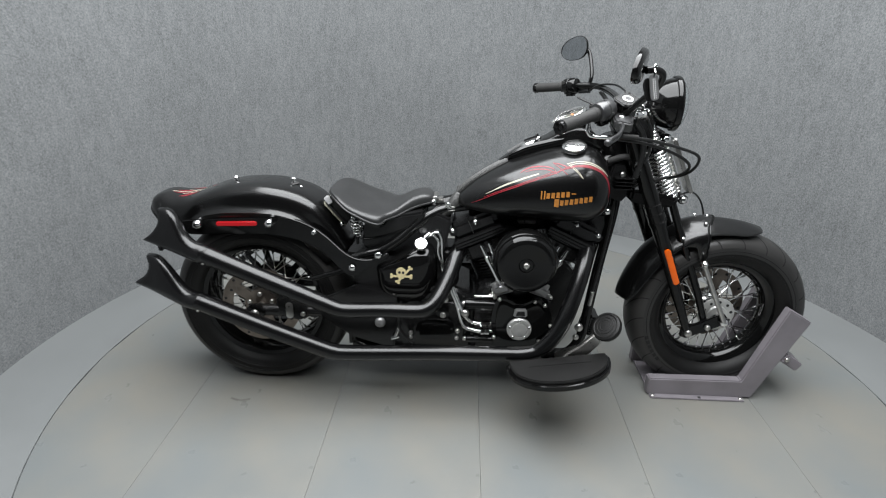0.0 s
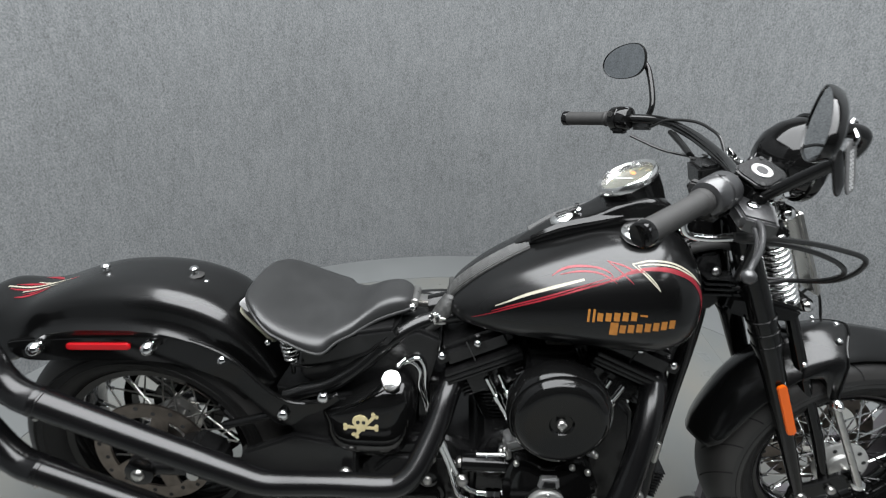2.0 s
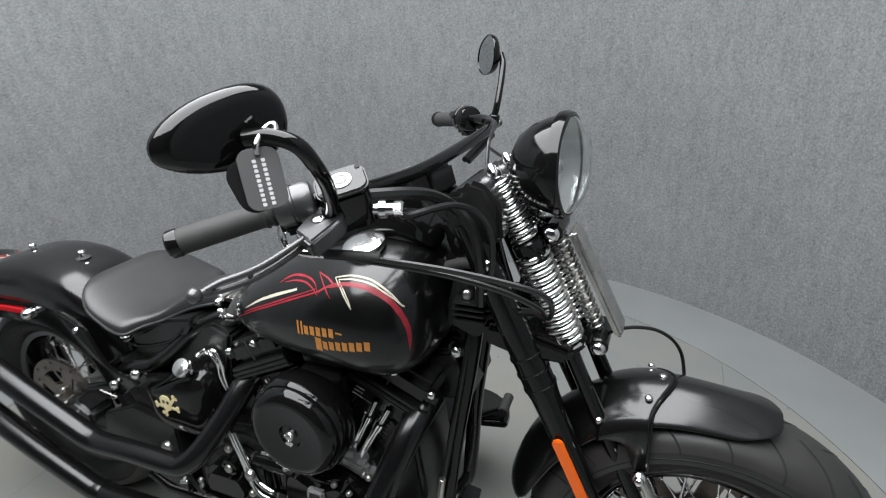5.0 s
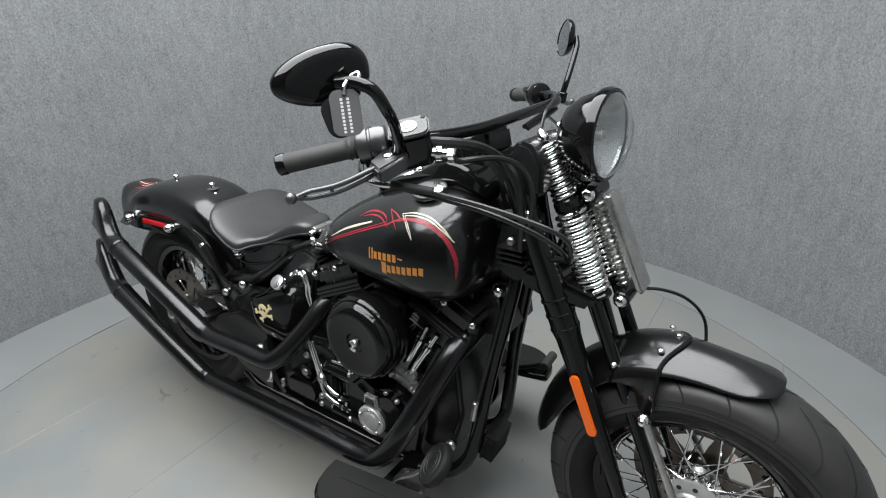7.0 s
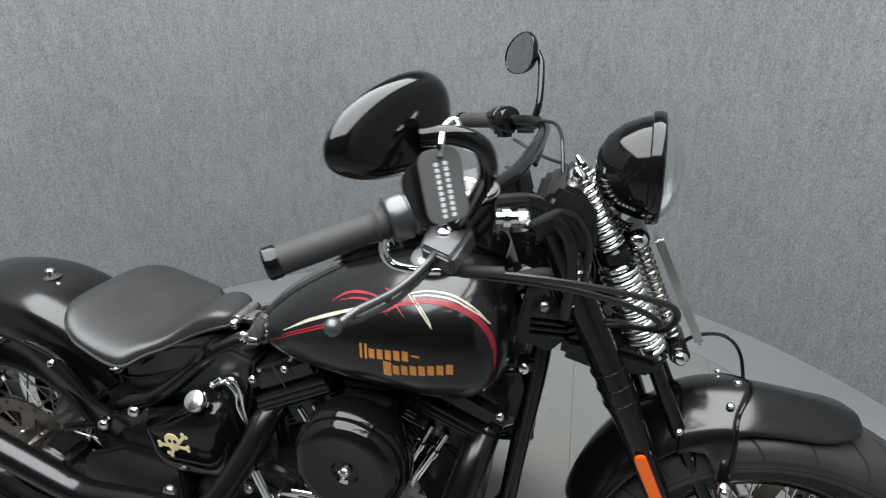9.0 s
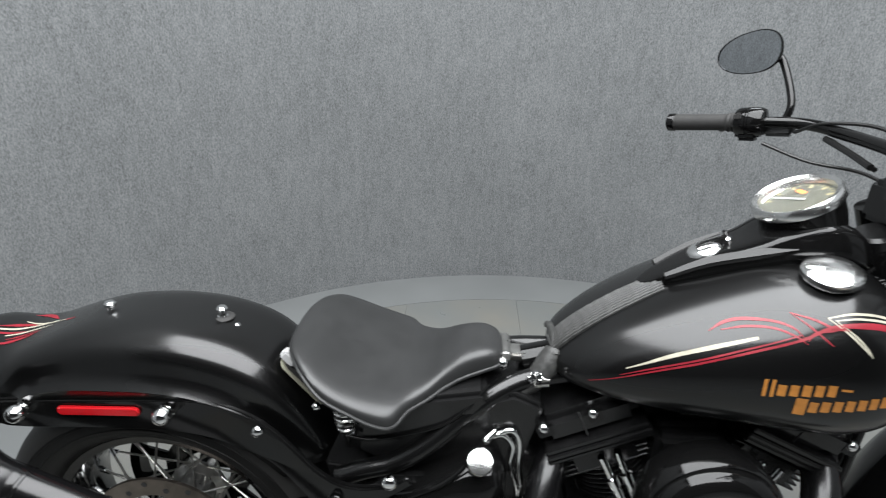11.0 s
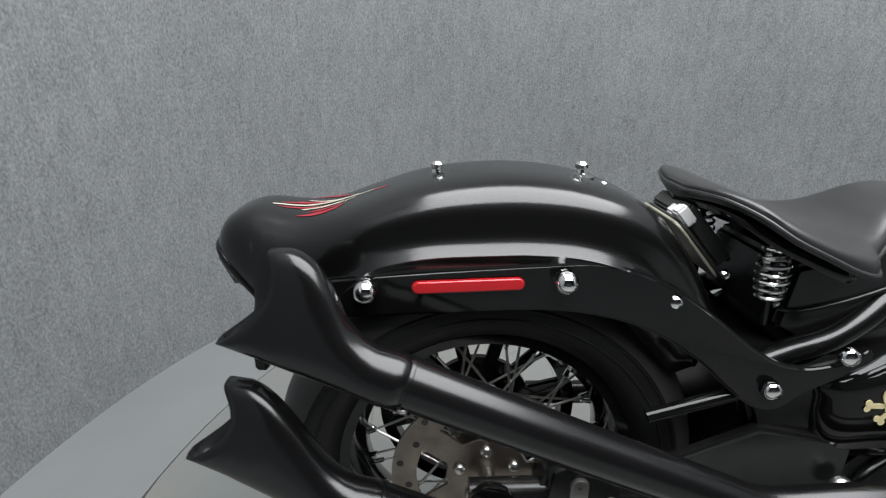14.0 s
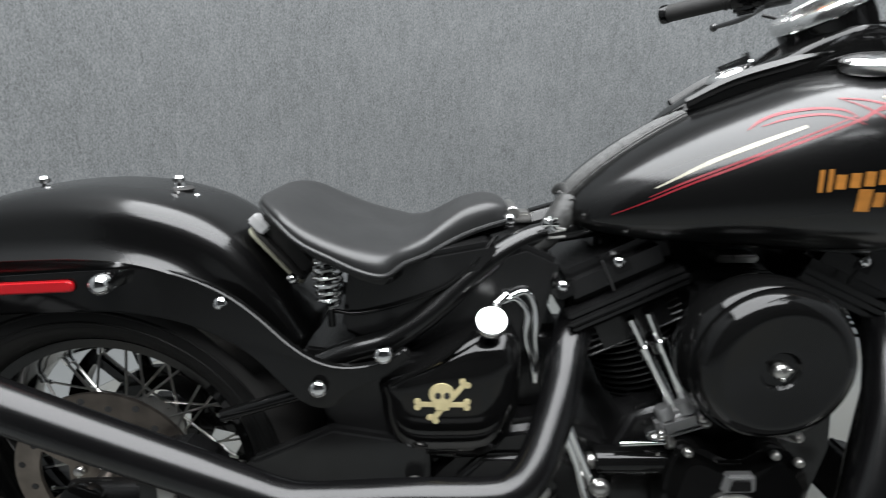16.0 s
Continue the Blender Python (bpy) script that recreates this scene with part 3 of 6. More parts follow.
# yokes and neck
part("upper_yoke", side_slab([(1.228, 0.990), (1.29, 0.968), (1.330, 0.978), (1.326, 1.040), (1.300, 1.074), (1.272, 1.082), (1.256, 1.060), (1.230, 1.056)], -0.110, 0.070, 0.008), ENGINE, bike, "black upper fork yoke")
part("lower_yoke", side_slab([(1.285, 0.775), (1.35, 0.755), (1.44, 0.755), (1.455, 0.785), (1.36, 0.81), (1.29, 0.815)], -0.10, 0.10, 0.01), GLOSS, bike, "black lower fork yoke")
part("mid_spring_bridge", block((1.372, 0, 0.948), (0.045, 0.15, 0.026), 0.006, (0, 30, 0)), GLOSS, bike)
part("steering_neck", rod((1.275, 0, 0.80), (1.215, 0, 0.985), 0.038, 24), ENGINE, bike)
# fork damper with its bright cover plate
damper = part("fork_damper", rod((1.395, 0, 0.977), (1.487, 0, 0.771), 0.009, 16), STEEL, bike, "chrome fork damper behind a bright cover plate")
part("damper_spring", coil((1.400, 0, 0.966), (1.480, 0, 0.787), 0.013, 0.0026, 17), STEEL, damper)
d = (Vector((1.512, 0, 0.778)) - Vector((1.420, 0, 0.968))).normalized()
m = Matrix.Translation((1.468, 0, 0.880)) @ Matrix(((0, d.x, -d.z, 0), (1, 0, 0, 0), (0, d.z, d.x, 0), (0, 0, 0, 1)))
part("damper_cover", slab(rounded(0.062, 0.215, 0.010), m, 0.014, 0.005), STEEL, damper, "bright steel cover plate")
part("damper_eye", rod((1.487, -0.045, 0.771), (1.487, 0.045, 0.771), 0.017, 20), GLOSS, damper)
bolt(damper, (1.487, -0.045, 0.771), (0, -1, 0), 0.013, 0.014)
part("damper_top_eye", rod((1.397, -0.038, 0.977), (1.397, 0.038, 0.977), 0.018, 20), GLOSS, damper)
bolt(damper, (1.397, -0.038, 0.977), (0, -1, 0), 0.014, 0.014)

# headlight
HC = Vector((1.413, -0.014, 1.090))
HA = Vector((0.985, -0.095, 0.035)).normalized()
head = part("headlight", lathe([(0.0, -0.094), (0.030, -0.090), (0.054, -0.075), (0.071, -0.052), (0.080, -0.026), (0.0835, -0.005), (0.0835, 0.0)], HC, HA, 56, cap=False), GLOSS, bike, "gloss black bullet headlight with clear lens", 60)
part("headlight_rim", lathe([(0.0835, -0.012), (0.0885, -0.010), (0.0900, 0.000), (0.0870, 0.008), (0.0815, 0.010), (0.0800, 0.006), (0.083, -0.006)], HC, HA, 56, closed=True), GLOSS, head)
part("headlight_reflector", lathe([(0.016, -0.050), (0.043, -0.036), (0.066, -0.014), (0.0780, 0.004)], HC, HA, 48, cap=False), BOWL, head, "bright headlight reflector bowl")
part("headlight_bulb", lathe([(0.012, -0.055), (0.013, -0.02), (0.010, -0.008), (0, -0.004)], HC, HA, 16), STEEL, head)
lens = part("headlight_lens", lathe([(0.0800, 0.010), (0.066, 0.024), (0.046, 0.033), (0.022, 0.038), (0.0, 0.0395), (0.0, 0.0368), (0.022, 0.0352), (0.046, 0.0305), (0.065, 0.021), (0.0785, 0.008)], HC, HA, 48, cap=False), GLASS, head, "clear domed headlight lens")
lens.visible_shadow = False
part("headlight_mount", tube([HC - HA * 0.06 + Vector((0, 0, -0.075)), HC - HA * 0.06 + Vector((0, 0, -0.105)), (1.385, 0, 0.975)], [0.016, 0.018, 0.02], 14), GLOSS, head)
bolt(head, HC - HA * 0.05 + Vector((0.0, -0.022, -0.098)), (0, -1, 0), 0.011, 0.012)
part("visor_edge", coil(HC - HA * 0.075 + Vector((0, -0.03, -0.07)), HC - HA * 0.03 + Vector((0, -0.03, -0.095)), 0.007, 0.002, 9), GLOSS, head)


# fenders
def fender(ridge, widths, depths, n=14, power=2.3, flare=0.0):
    """An arched shell that follows a ridge of (x, z) points; widths: half-widths; depths: drop of the sides towards the wheel.
    flare: how far the dome's lip stands out before the skirt drops behind the strut."""
    pts = [Vector((x, 0, z)) for x, z in ridge]
    rings = []
    for i, p in enumerate(pts):
        t = (pts[min(i + 1, len(pts) - 1)] - pts[max(i - 1, 0)]).normalized()
        inward = Vector((t.z, 0, -t.x))
        if flare:
            inward = inward.lerp(Vector((0.62, 0, -0.78)), min(1.0, max(0.0, (-0.33 - p.x) / 0.06))).normalized()
        out = flare * min(1.0, widths[i] / 0.10)
        u = min(1.0, max(0.0, (p.x + 0.29) / 0.10))
        share = 1 - (0.60 * u * u * (3 - 2 * u) if flare else 0)
        half, drop = widths[i] - out, depths[i] * share
        row = []
        for j in range(2 * n + 1):
            a = math.pi / 2 * (j - n) / n
            y = half * math.copysign(abs(math.sin(a)) ** (2 / power), a)
            dd = drop * (1 - max(0, math.cos(a)) ** (2 / power))
            row.append(p + Vector((0, y, 0)) + inward * dd)
        if flare:
            h = 0.026 * min(1.0, widths[i] / 0.10)
            steps = [(half + out * k * k, drop + h * k) for k in (0.35, 0.7, 1.0)]
            steps += [(half + out - 0.003, drop + h + 0.004), (half + out - 0.006, max(drop + h + 0.006, depths[i]))]
            row = [p + Vector((0, -y, 0)) + inward * dd for y, dd in reversed(steps)] + row + [p + Vector((0, y, 0)) + inward * dd for y, dd in steps]
        rings.append(row)
    return loft(rings, cap=False, closed=False)


def resample(cols, k):
    out = smooth_path([Vector((a, b, 0)) for a, b in cols], k)
    return [(v.x, v.y) for v in out]


def thicken(ob, d):
    m = ob.modifiers.new("thickness", "SOLIDIFY")
    m.thickness, m.offset = d, 0
    return ob


REAR = [(-0.400, 0.692, 0.072, 0.088), (-0.396, 0.707, 0.084, 0.094), (-0.383, 0.727, 0.097, 0.100), (-0.360, 0.740, 0.108, 0.106), (-0.332, 0.744, 0.117, 0.108), (-0.280, 0.738, 0.129, 0.100),
        (-0.235, 0.742, 0.137, 0.100), (-0.190, 0.757, 0.138, 0.110), (-0.140, 0.775, 0.138, 0.128), (-0.090, 0.788, 0.138, 0.145), (-0.030, 0.795, 0.138, 0.155), (0.025, 0.796, 0.138, 0.155),
        (0.087, 0.790, 0.138, 0.150), (0.137, 0.778, 0.137, 0.145), (0.180, 0.761, 0.136, 0.140), (0.217, 0.737, 0.134, 0.135), (0.246, 0.706, 0.130, 0.130), (0.275, 0.665, 0.125, 0.125), (0.305, 0.615, 0.120, 0.115), (0.330, 0.565, 0.116, 0.10)]
ridge = resample([(r[0], r[1]) for r in REAR], 3)
wid = [v * 0.93 for _, v in resample([(r[0], r[2]) for r in REAR], 3)]
dep = [v for _, v in resample([(r[0], r[3]) for r in REAR], 3)]
rear_bm = fender([(x, z - 0.003) for x, z in ridge], wid, dep, power=3.4, flare=0.016)
REAR_TREE = tree_of(rear_bm)
rear_fender = thicken(part("rear_fender", rear_bm, SATIN, bike, "satin black bobbed rear fender with red pinstriped tail"), 0.003)
tail = [v.co.copy() for v in rear_fender.data.vertices][:39]
part("tail_lip", tube([v + WORLD_AT[rear_fender.name] for v in tail], 0.006, 10), SATIN, rear_fender, "rolled tail lip")
SMOKE = glass_material("smoked_lens_plastic", (0.30, 0.33, 0.27), 0.08)
part("tail_lamp", block((-0.382, 0.0, 0.652), (0.020, 0.085, 0.056), 0.006, (0, -25, 0), 3), SMOKE, rear_fender, "smoked tail lamp below the fender tip")
for x, z in ((-0.092, 0.777), (0.115, 0.778)):
    part("fender_stud", lathe([(0.012, 0), (0.012, 0.003), (0.0075, 0.005), (0.0065, 0.011), (0.0095, 0.013), (0.010, 0.018), (0.007, 0.022), (0, 0.023)], (x, 0, z + 0.002), (0, 0, 1), 18), CHROME, rear_fender, "chrome seat stud")
    if x > 0:
        part("rubber_washer", lathe([(0.019, 0), (0.021, 0.003), (0.017, 0.006)], (x, 0, z), (0.0, 0, 1), 20), GRIPRUB, rear_fender)
bolt(rear_fender, (0.145, -0.012, 0.770), (0.3, 0, 1), 0.006, 0.006)
# struts along both flanks
STRUT_TOP = [(-0.262, 0.664), (-0.224, 0.672), (-0.091, 0.683), (0.050, 0.692), (0.106, 0.694), (0.150, 0.687), (0.194, 0.670), (0.233, 0.649), (0.273, 0.622), (0.315, 0.589), (0.357, 0.566), (0.396, 0.561), (0.441, 0.571), (0.468, 0.590)]
STRUT_LOW = [(0.478, 0.575), (0.440, 0.545), (0.395, 0.522), (0.365, 0.498), (0.330, 0.500), (0.295, 0.525), (0.255, 0.560), (0.200, 0.592), (0.140, 0.615), (0.050, 0.628), (-0.091, 0.624), (-0.224, 0.618), (-0.262, 0.640)]


def strut_y(x):
    """The strut hugs the fender and bends outwards to the frame casting."""
    u = min(1.0, max(0.0, (x - 0.20) / 0.15))
    return 0.122 + 0.032 * u * u * (3 - 2 * u)


for s in (-1, 1):
    top = [(v.x, v.y) for v in smooth_path([Vector((a, b, 0)) for a, b in STRUT_TOP], 3)]
    low = [(v.x, v.y) for v in smooth_path([Vector((a, b, 0)) for a, b in STRUT_LOW], 3)]
    bm = side_slab(top + low, -0.007, 0.007, 0.004, 3)
    for v in bm.verts:
        v.co.y += s * strut_y(v.co.x)
    strut = part("fender_strut", bm, GLOSS, bike, "gloss black fender strut with chrome bolts")
    for x, z, r in ((0.215, 0.642, 0.011), (0.348, 0.529, 0.013), (0.439, 0.579, 0.013)):
        bolt(strut, (x, s * (strut_y(x) + 0.006), z), (0, s, 0), r, 0.012)
    y = s * strut_y(0)
    for x, z in ((-0.182, 0.664), (0.067, 0.676)):
        part("standoff_bolt", lathe([(0.0130, 0), (0.0130, 0.010), (0.0095, 0.011), (0.0095, 0.014), (0.0145, 0.016), (0.0155, 0.025), (0.0120, 0.033), (0.0070, 0.037), (0, 0.038)], (x, y + s * 0.004, z), (0, s, 0), 20), CHROME, strut, "chrome bullet stand-off bolt")
    m = Matrix.Translation((-0.053, y + s * 0.006, 0.665)) @ pose(0, 0, 0, 0, -2.5, 0) @ SIDE
    if s > 0:
        m = m @ pose(0, 0, 0, 180, 0, 0)
    part("side_reflector", slab(rounded(0.143, 0.0175, 0.0085), m, 0.007, 0.0025, 3), RED, strut, "long red side reflector")

# seat and its springs
SEAT = [(0.254, 0.775, 0.030, 0.002), (0.261, 0.780, 0.068, 0.004), (0.276, 0.782, 0.106, 0.007), (0.302, 0.776, 0.140, 0.013), (0.335, 0.758, 0.162, 0.017), (0.375, 0.740, 0.169, 0.018), (0.415, 0.728, 0.171, 0.024),
        (0.445, 0.722, 0.164, 0.025), (0.466, 0.722, 0.131, 0.019), (0.495, 0.730, 0.105, 0.022), (0.520, 0.745, 0.084, 0.028), (0.550, 0.762, 0.070, 0.033), (0.585, 0.770, 0.061, 0.030), (0.610, 0.764, 0.049, 0.020), (0.622, 0.753, 0.028, 0.010)]
sx = smooth_path([Vector((a, b, 0)) for a, b, _, _ in SEAT], 4)
sw = smooth_path([Vector((a, c, 0)) for a, _, c, _ in SEAT], 4)
sd = smooth_path([Vector((a, d, 0)) for a, _, _, d in SEAT], 4)


def seat_rings(shrink, lift, thick):
    rings = []
    for p, w, d in zip(sx, sw, sd):
        row = []
        n = 12
        for j in range(-n, n + 1):
            u = j / n
            row.append(Vector((p.x, (w.y - shrink) * math.sin(u * math.pi / 2), p.y - d.y * abs(u) ** 4.6 + lift)))
        for j in range(n, -n - 1, -1):
            u = j / n
            row.append(Vector((p.x, (w.y - shrink) * 0.985 * math.sin(u * math.pi / 2), p.y - d.y * abs(u) ** 4.6 + lift - thick * (0.55 + 0.45 * (1 - u * u) ** 0.5))))
        rings.append(row)
    return rings


seat = part("seat", loft(seat_rings(0.0, 0.0, 0.020)), LEATHER, bike, "black leather solo saddle on coil springs")
part("seat_piping", tube([r[0] + Vector((0, -0.0005, -0.005)) for r in seat_rings(0, 0, 0.03)] + [r[24] + Vector((0, 0.0005, -0.005)) for r in reversed(seat_rings(0, 0, 0.03))], 0.0032, 8, cyclic=True), LEATHER, seat)
part("seat_pan", loft(seat_rings(0.030, -0.022, 0.010)), GLOSS, seat, "black steel seat pan")
for s in (-1, 1):
    part("seat_spring", coil((0.358, s * 0.100, 0.628), (0.356, s * 0.102, 0.714), 0.0125, 0.0030, 7.5, 0.0135, bulge=0.0065), SPRINGWIRE, bike, "chrome conical seat spring")
    part("spring_rod", rod((0.359, s * 0.100, 0.595), (0.356, s * 0.102, 0.716), 0.0055), GLOSS, bike)
part("seat_hinge", joined(rod((0.625, -0.035, 0.748), (0.625, 0.035, 0.748), 0.010), block((0.640, 0, 0.738), (0.05, 0.04, 0.016), 0.004)), STEEL, bike, "plated seat hinge")
bolt(bike, (0.619, -0.034, 0.738), (0, -1, 0), 0.011, 0.014, CHROME, "seat_bolt")
# plate and relay between fender and seat
m = Matrix.Translation((0.270, 0, 0.686)) @ pose(0, 0, 0, 0, 49, 0)
plate = part("mounting_plate", slab(rounded(0.112, 0.130, 0.016), m, 0.004, 0.001), PLATE, bike, "yellowed clear mounting plate below the seat")
part("plate_cover", slab(rounded(0.106, 0.122, 0.014), m @ Matrix.Translation((0.001, 0, 0.0045)), 0.006, 0.002), GRIPRUB, plate)
for yy in (-0.050, -0.020):
    part("white_connector", block(m @ Vector((-0.036 + yy * 0.3, yy, 0.018)), (0.030, 0.020, 0.018), 0.003, (0, 49, 0)), WHITEINK, plate)
module = part("control_module", block((0.286, 0.0, 0.706), (0.104, 0.100, 0.026), 0.004, (0, 49, 0)), GRIPRUB, bike, "black ribbed control module")
for i in range(11):
    part("module_rib", block(m @ Vector((-0.036 + i * 0.0085, 0.0, 0.032)), (0.0035, 0.098, 0.007), 0.001, (0, 49, 0)), GRIPRUB, module, smooth=0)
for yy in (-0.06, 0.06):
    bolt(plate, (0.300, yy * 1.4, 0.660), (0.75, 0, 0.66), 0.008, 0.010)
# battery box below the seat, tool tray side
part("battery_cover", side_slab([(0.372, 0.590), (0.405, 0.572), (0.480, 0.585), (0.560, 0.655), (0.598, 0.700), (0.590, 0.722), (0.470, 0.700), (0.385, 0.680)], -0.105, 0.105, 0.008), ENGINE, bike, "black battery cover below the seat")

# fuel tank
TANK = [(0.700, 0.766, 0.742, 0.030), (0.706, 0.776, 0.735, 0.060), (0.725, 0.796, 0.726, 0.090), (0.760, 0.825, 0.718, 0.116), (0.800, 0.852, 0.713, 0.137), (0.860, 0.885, 0.709, 0.160), (0.920, 0.912, 0.706, 0.177),
        (1.000, 0.942, 0.702, 0.194), (1.060, 0.955, 0.699, 0.203), (1.100, 0.959, 0.699, 0.205), (1.140, 0.955, 0.704, 0.200), (1.170, 0.940, 0.716, 0.186), (1.190, 0.917, 0.735, 0.164), (1.203, 0.885, 0.760, 0.125), (1.208, 0.850, 0.785, 0.07)]


def spread(cols, i, k=4):
    return [v.y for v in smooth_path([Vector((c[0], c[i], 0)) for c in cols], k)]


tx = [v.x for v in smooth_path([Vector((c[0], c[1], 0)) for c in TANK], 4)]
tz, tb, tw = spread(TANK, 1), spread(TANK, 2), spread(TANK, 3)
rings = []
for x, zt, zb, w in zip(tx, tz, tb, tw):
    zc = zb + (zt - zb) * 0.42
    row = []
    for i in range(48):
        a = 2 * math.pi * i / 48
        c, s = math.cos(a), math.sin(a)
        p = 2.55 if s > 0 else 2.7
        y = w * math.copysign(abs(c) ** (2 / p), c)
        z = zc + (zt - zc if s > 0 else zc - zb) * math.copysign(abs(s) ** (2 / p), s)
        row.append(Vector((x, y, z)))
    rings.append(row)
tank_bm = loft(rings)
bmesh.ops.recalc_face_normals(tank_bm, faces=tank_bm.faces)
TANK_TREE = tree_of(tank_bm)
tank = part("fuel_tank", tank_bm, SATIN, bike, "satin black teardrop fuel tank with red and cream pinstripes", 60)
for s in (-1, 1):
    part("fuel_cap", lathe([(0.036, -0.010), (0.040, -0.004), (0.040, 0.004), (0.036, 0.008), (0.022, 0.0105), (0, 0.011)], (1.076, s * 0.100, 0.957), (-0.12, s * 0.22, 1), 36), SPRINGWIRE, tank, "domed chrome fuel cap")
# dash console with speedometer
CON = [(0.842, 0.885, 0.010, 0.004), (0.862, 0.898, 0.022, 0.012), (0.90, 0.920, 0.034, 0.026), (0.945, 0.942, 0.042, 0.034), (1.00, 0.964, 0.050, 0.040), (1.04, 0.985, 0.058, 0.052), (1.09, 1.002, 0.064, 0.055), (1.14, 0.992, 0.062, 0.050), (1.17, 0.965, 0.052, 0.03), (1.185, 0.945, 0.040, 0.012)]
rings = []
for v, w, h in zip(smooth_path([Vector((c[0], c[1], 0)) for c in CON], 3), spread(CON, 2, 3), spread(CON, 3, 3)):
    rings.append([Vector((v.x, 0.008 + w * math.copysign(abs(math.cos(a)) ** 0.7, math.cos(a)) * (1.15 if math.sin(a) < 0 else 1), v.y + (h * 0.25 if math.sin(a) > 0 else h * 1.3) * math.copysign(abs(math.sin(a)) ** 0.7, math.sin(a)))) for a in [2 * math.pi * i / 28 for i in range(28)]])
console = part("dash_console", loft(rings), GLOSS, tank, "gloss black tank console")
SP = Vector((1.070, 0.012, 1.032))
SA = Vector((-0.47, -0.02, 0.88)).normalized()
part("speedometer_cup", lathe([(0.054, -0.075), (0.060, -0.03), (0.061, 0.0)], SP, SA, 40), GLOSS, console)
speedo = part("speedometer", lathe([(0.060, -0.004), (0.0655, 0.0), (0.0655, 0.010), (0.061, 0.016), (0.054, 0.013), (0.052, 0.004), (0.056, -0.003)], SP, SA, 48, closed=True), SPRINGWIRE, tank, "round speedometer with chrome bezel and tan figures")
part("dial_face", lathe([(0.054, 0.0), (0.054, 0.002)], SP, SA, 40), DIAL, speedo, "dark dial face")
bx, by, bz = basis(SA)
DM = Matrix((bx, by, bz)).transposed().to_4x4()
for i in range(25):
    a = radians(-130 + 260 * i / 24)
    big = i % 3 == 0
    p = SP + bz * 0.0022 + (by * -math.cos(a) * -1 + bx * math.sin(a)) * (0.043 if big else 0.047)
    part("dial_mark", slab(rounded(0.0045 if big else 0.0015, 0.010 if big else 0.005, 0.0005, 2), Matrix.Translation(p) @ DM @ pose(0, 0, 0, 0, 0, -math.degrees(a)), 0.0004, 0), DIALINK, speedo, smooth=0)
part("needle", slab([(-0.0015, -0.012), (0.0015, -0.012), (0.0006, 0.044), (-0.0006, 0.044)], Matrix.Translation(SP + bz * 0.004) @ DM @ pose(0, 0, 0, 0, 0, 118), 0.001, 0), WHITEINK, speedo, smooth=0)
part("dial_window", slab(rounded(0.020, 0.008, 0.001, 2), Matrix.Translation(SP + bz * 0.0022 + by * 0.018 - bx * 0.02) @ DM, 0.0006, 0), NEEDLE, speedo, "orange warning window", smooth=0)
gl = part("speedometer_glass", lathe([(0.0535, 0.006), (0.035, 0.0085), (0, 0.0095), (0, 0.0085), (0.035, 0.0075), (0.0535, 0.005)], SP, SA, 32, cap=False), GLASS, speedo)
gl.visible_shadow = False
key = part("ignition_switch", lathe([(0.028, 0), (0.028, 0.008), (0.024, 0.014), (0.014, 0.017), (0, 0.018)], (0.942, 0.006, 0.938), (-0.38, 0, 0.92), 32), SPRINGWIRE, tank, "chrome ignition switch")
part("switch_lever", block((0.947, 0.006, 0.960), (0.05, 0.009, 0.014), 0.003, (0, -22, 0)), CHROME, key)
part("console_nut", lathe([(0.010, 0), (0.010, 0.008), (0.006, 0.012), (0.006, 0.022), (0, 0.024)], (0.973, 0.012, 0.958), (-0.35, 0, 0.94), 16), CHROME, tank, "chrome acorn nut")
for s in (-1, 1):
    rr = smooth_path([(0.872, s * 0.030, 0.912), (0.93, s * 0.040, 0.944), (1.0, s * 0.052, 0.966), (1.05, s * 0.060, 0.978)], 4)
    rings = []
    for i, p in enumerate(rr):
        k = i / (len(rr) - 1)
        wide = 0.002 + 0.006 * math.sin(math.pi * min(1.0, 0.12 + 0.75 * k))
        out = Vector((0, s * 0.82, -0.57))
        nrm = Vector((-0.35, s * 0.53, 0.77)).normalized()
        q = p + Vector((0, 0.008, -0.004))
        rings.append([q - out * wide, q - out * wide * 0.8 + nrm * 0.004, q + out * wide * 0.8 + nrm * 0.004, q + out * wide, q + out * wide - nrm * 0.006, q - out * wide - nrm * 0.006])
    part("console_trim", loft(rings), GLOSS, console, "bevelled console edge plate", 30)
# leather tank strap between seat and console, laced at its end
strap_path = smooth_path([(0.872, -0.008, 0.892), (0.83, -0.012, 0.870), (0.79, -0.015, 0.846), (0.75, -0.018, 0.818), (0.722, -0.02, 0.794), (0.703, -0.022, 0.772)], 5)
rings = []
for i, p in enumerate(strap_path):
    t = (strap_path[min(i + 1, len(strap_path) - 1)] - strap_path[max(i - 1, 0)]).normalized()
    nrm = Vector((-t.z, 0, t.x)) * (1 if t.x > 0 else -1)
    nrm = nrm if nrm.z > 0 else -nrm
    w = 0.026 + 0.003 * math.sin(i / len(strap_path) * math.pi)
    rings.append([p + nrm * (0.003 + h) + Vector((0, w * u, -abs(u) ** 2 * 0.004)) for u, h in ((-1, -0.004), (-1, 0.001), (-0.85, 0.003), (-0.4, 0.004), (0, 0.0042), (0.4, 0.004), (0.85, 0.003), (1, 0.001), (1, -0.004), (0, -0.006))])
part("tank_strap", loft(rings), STRAPLEATHER, tank, "tooled grey leather tank strap")
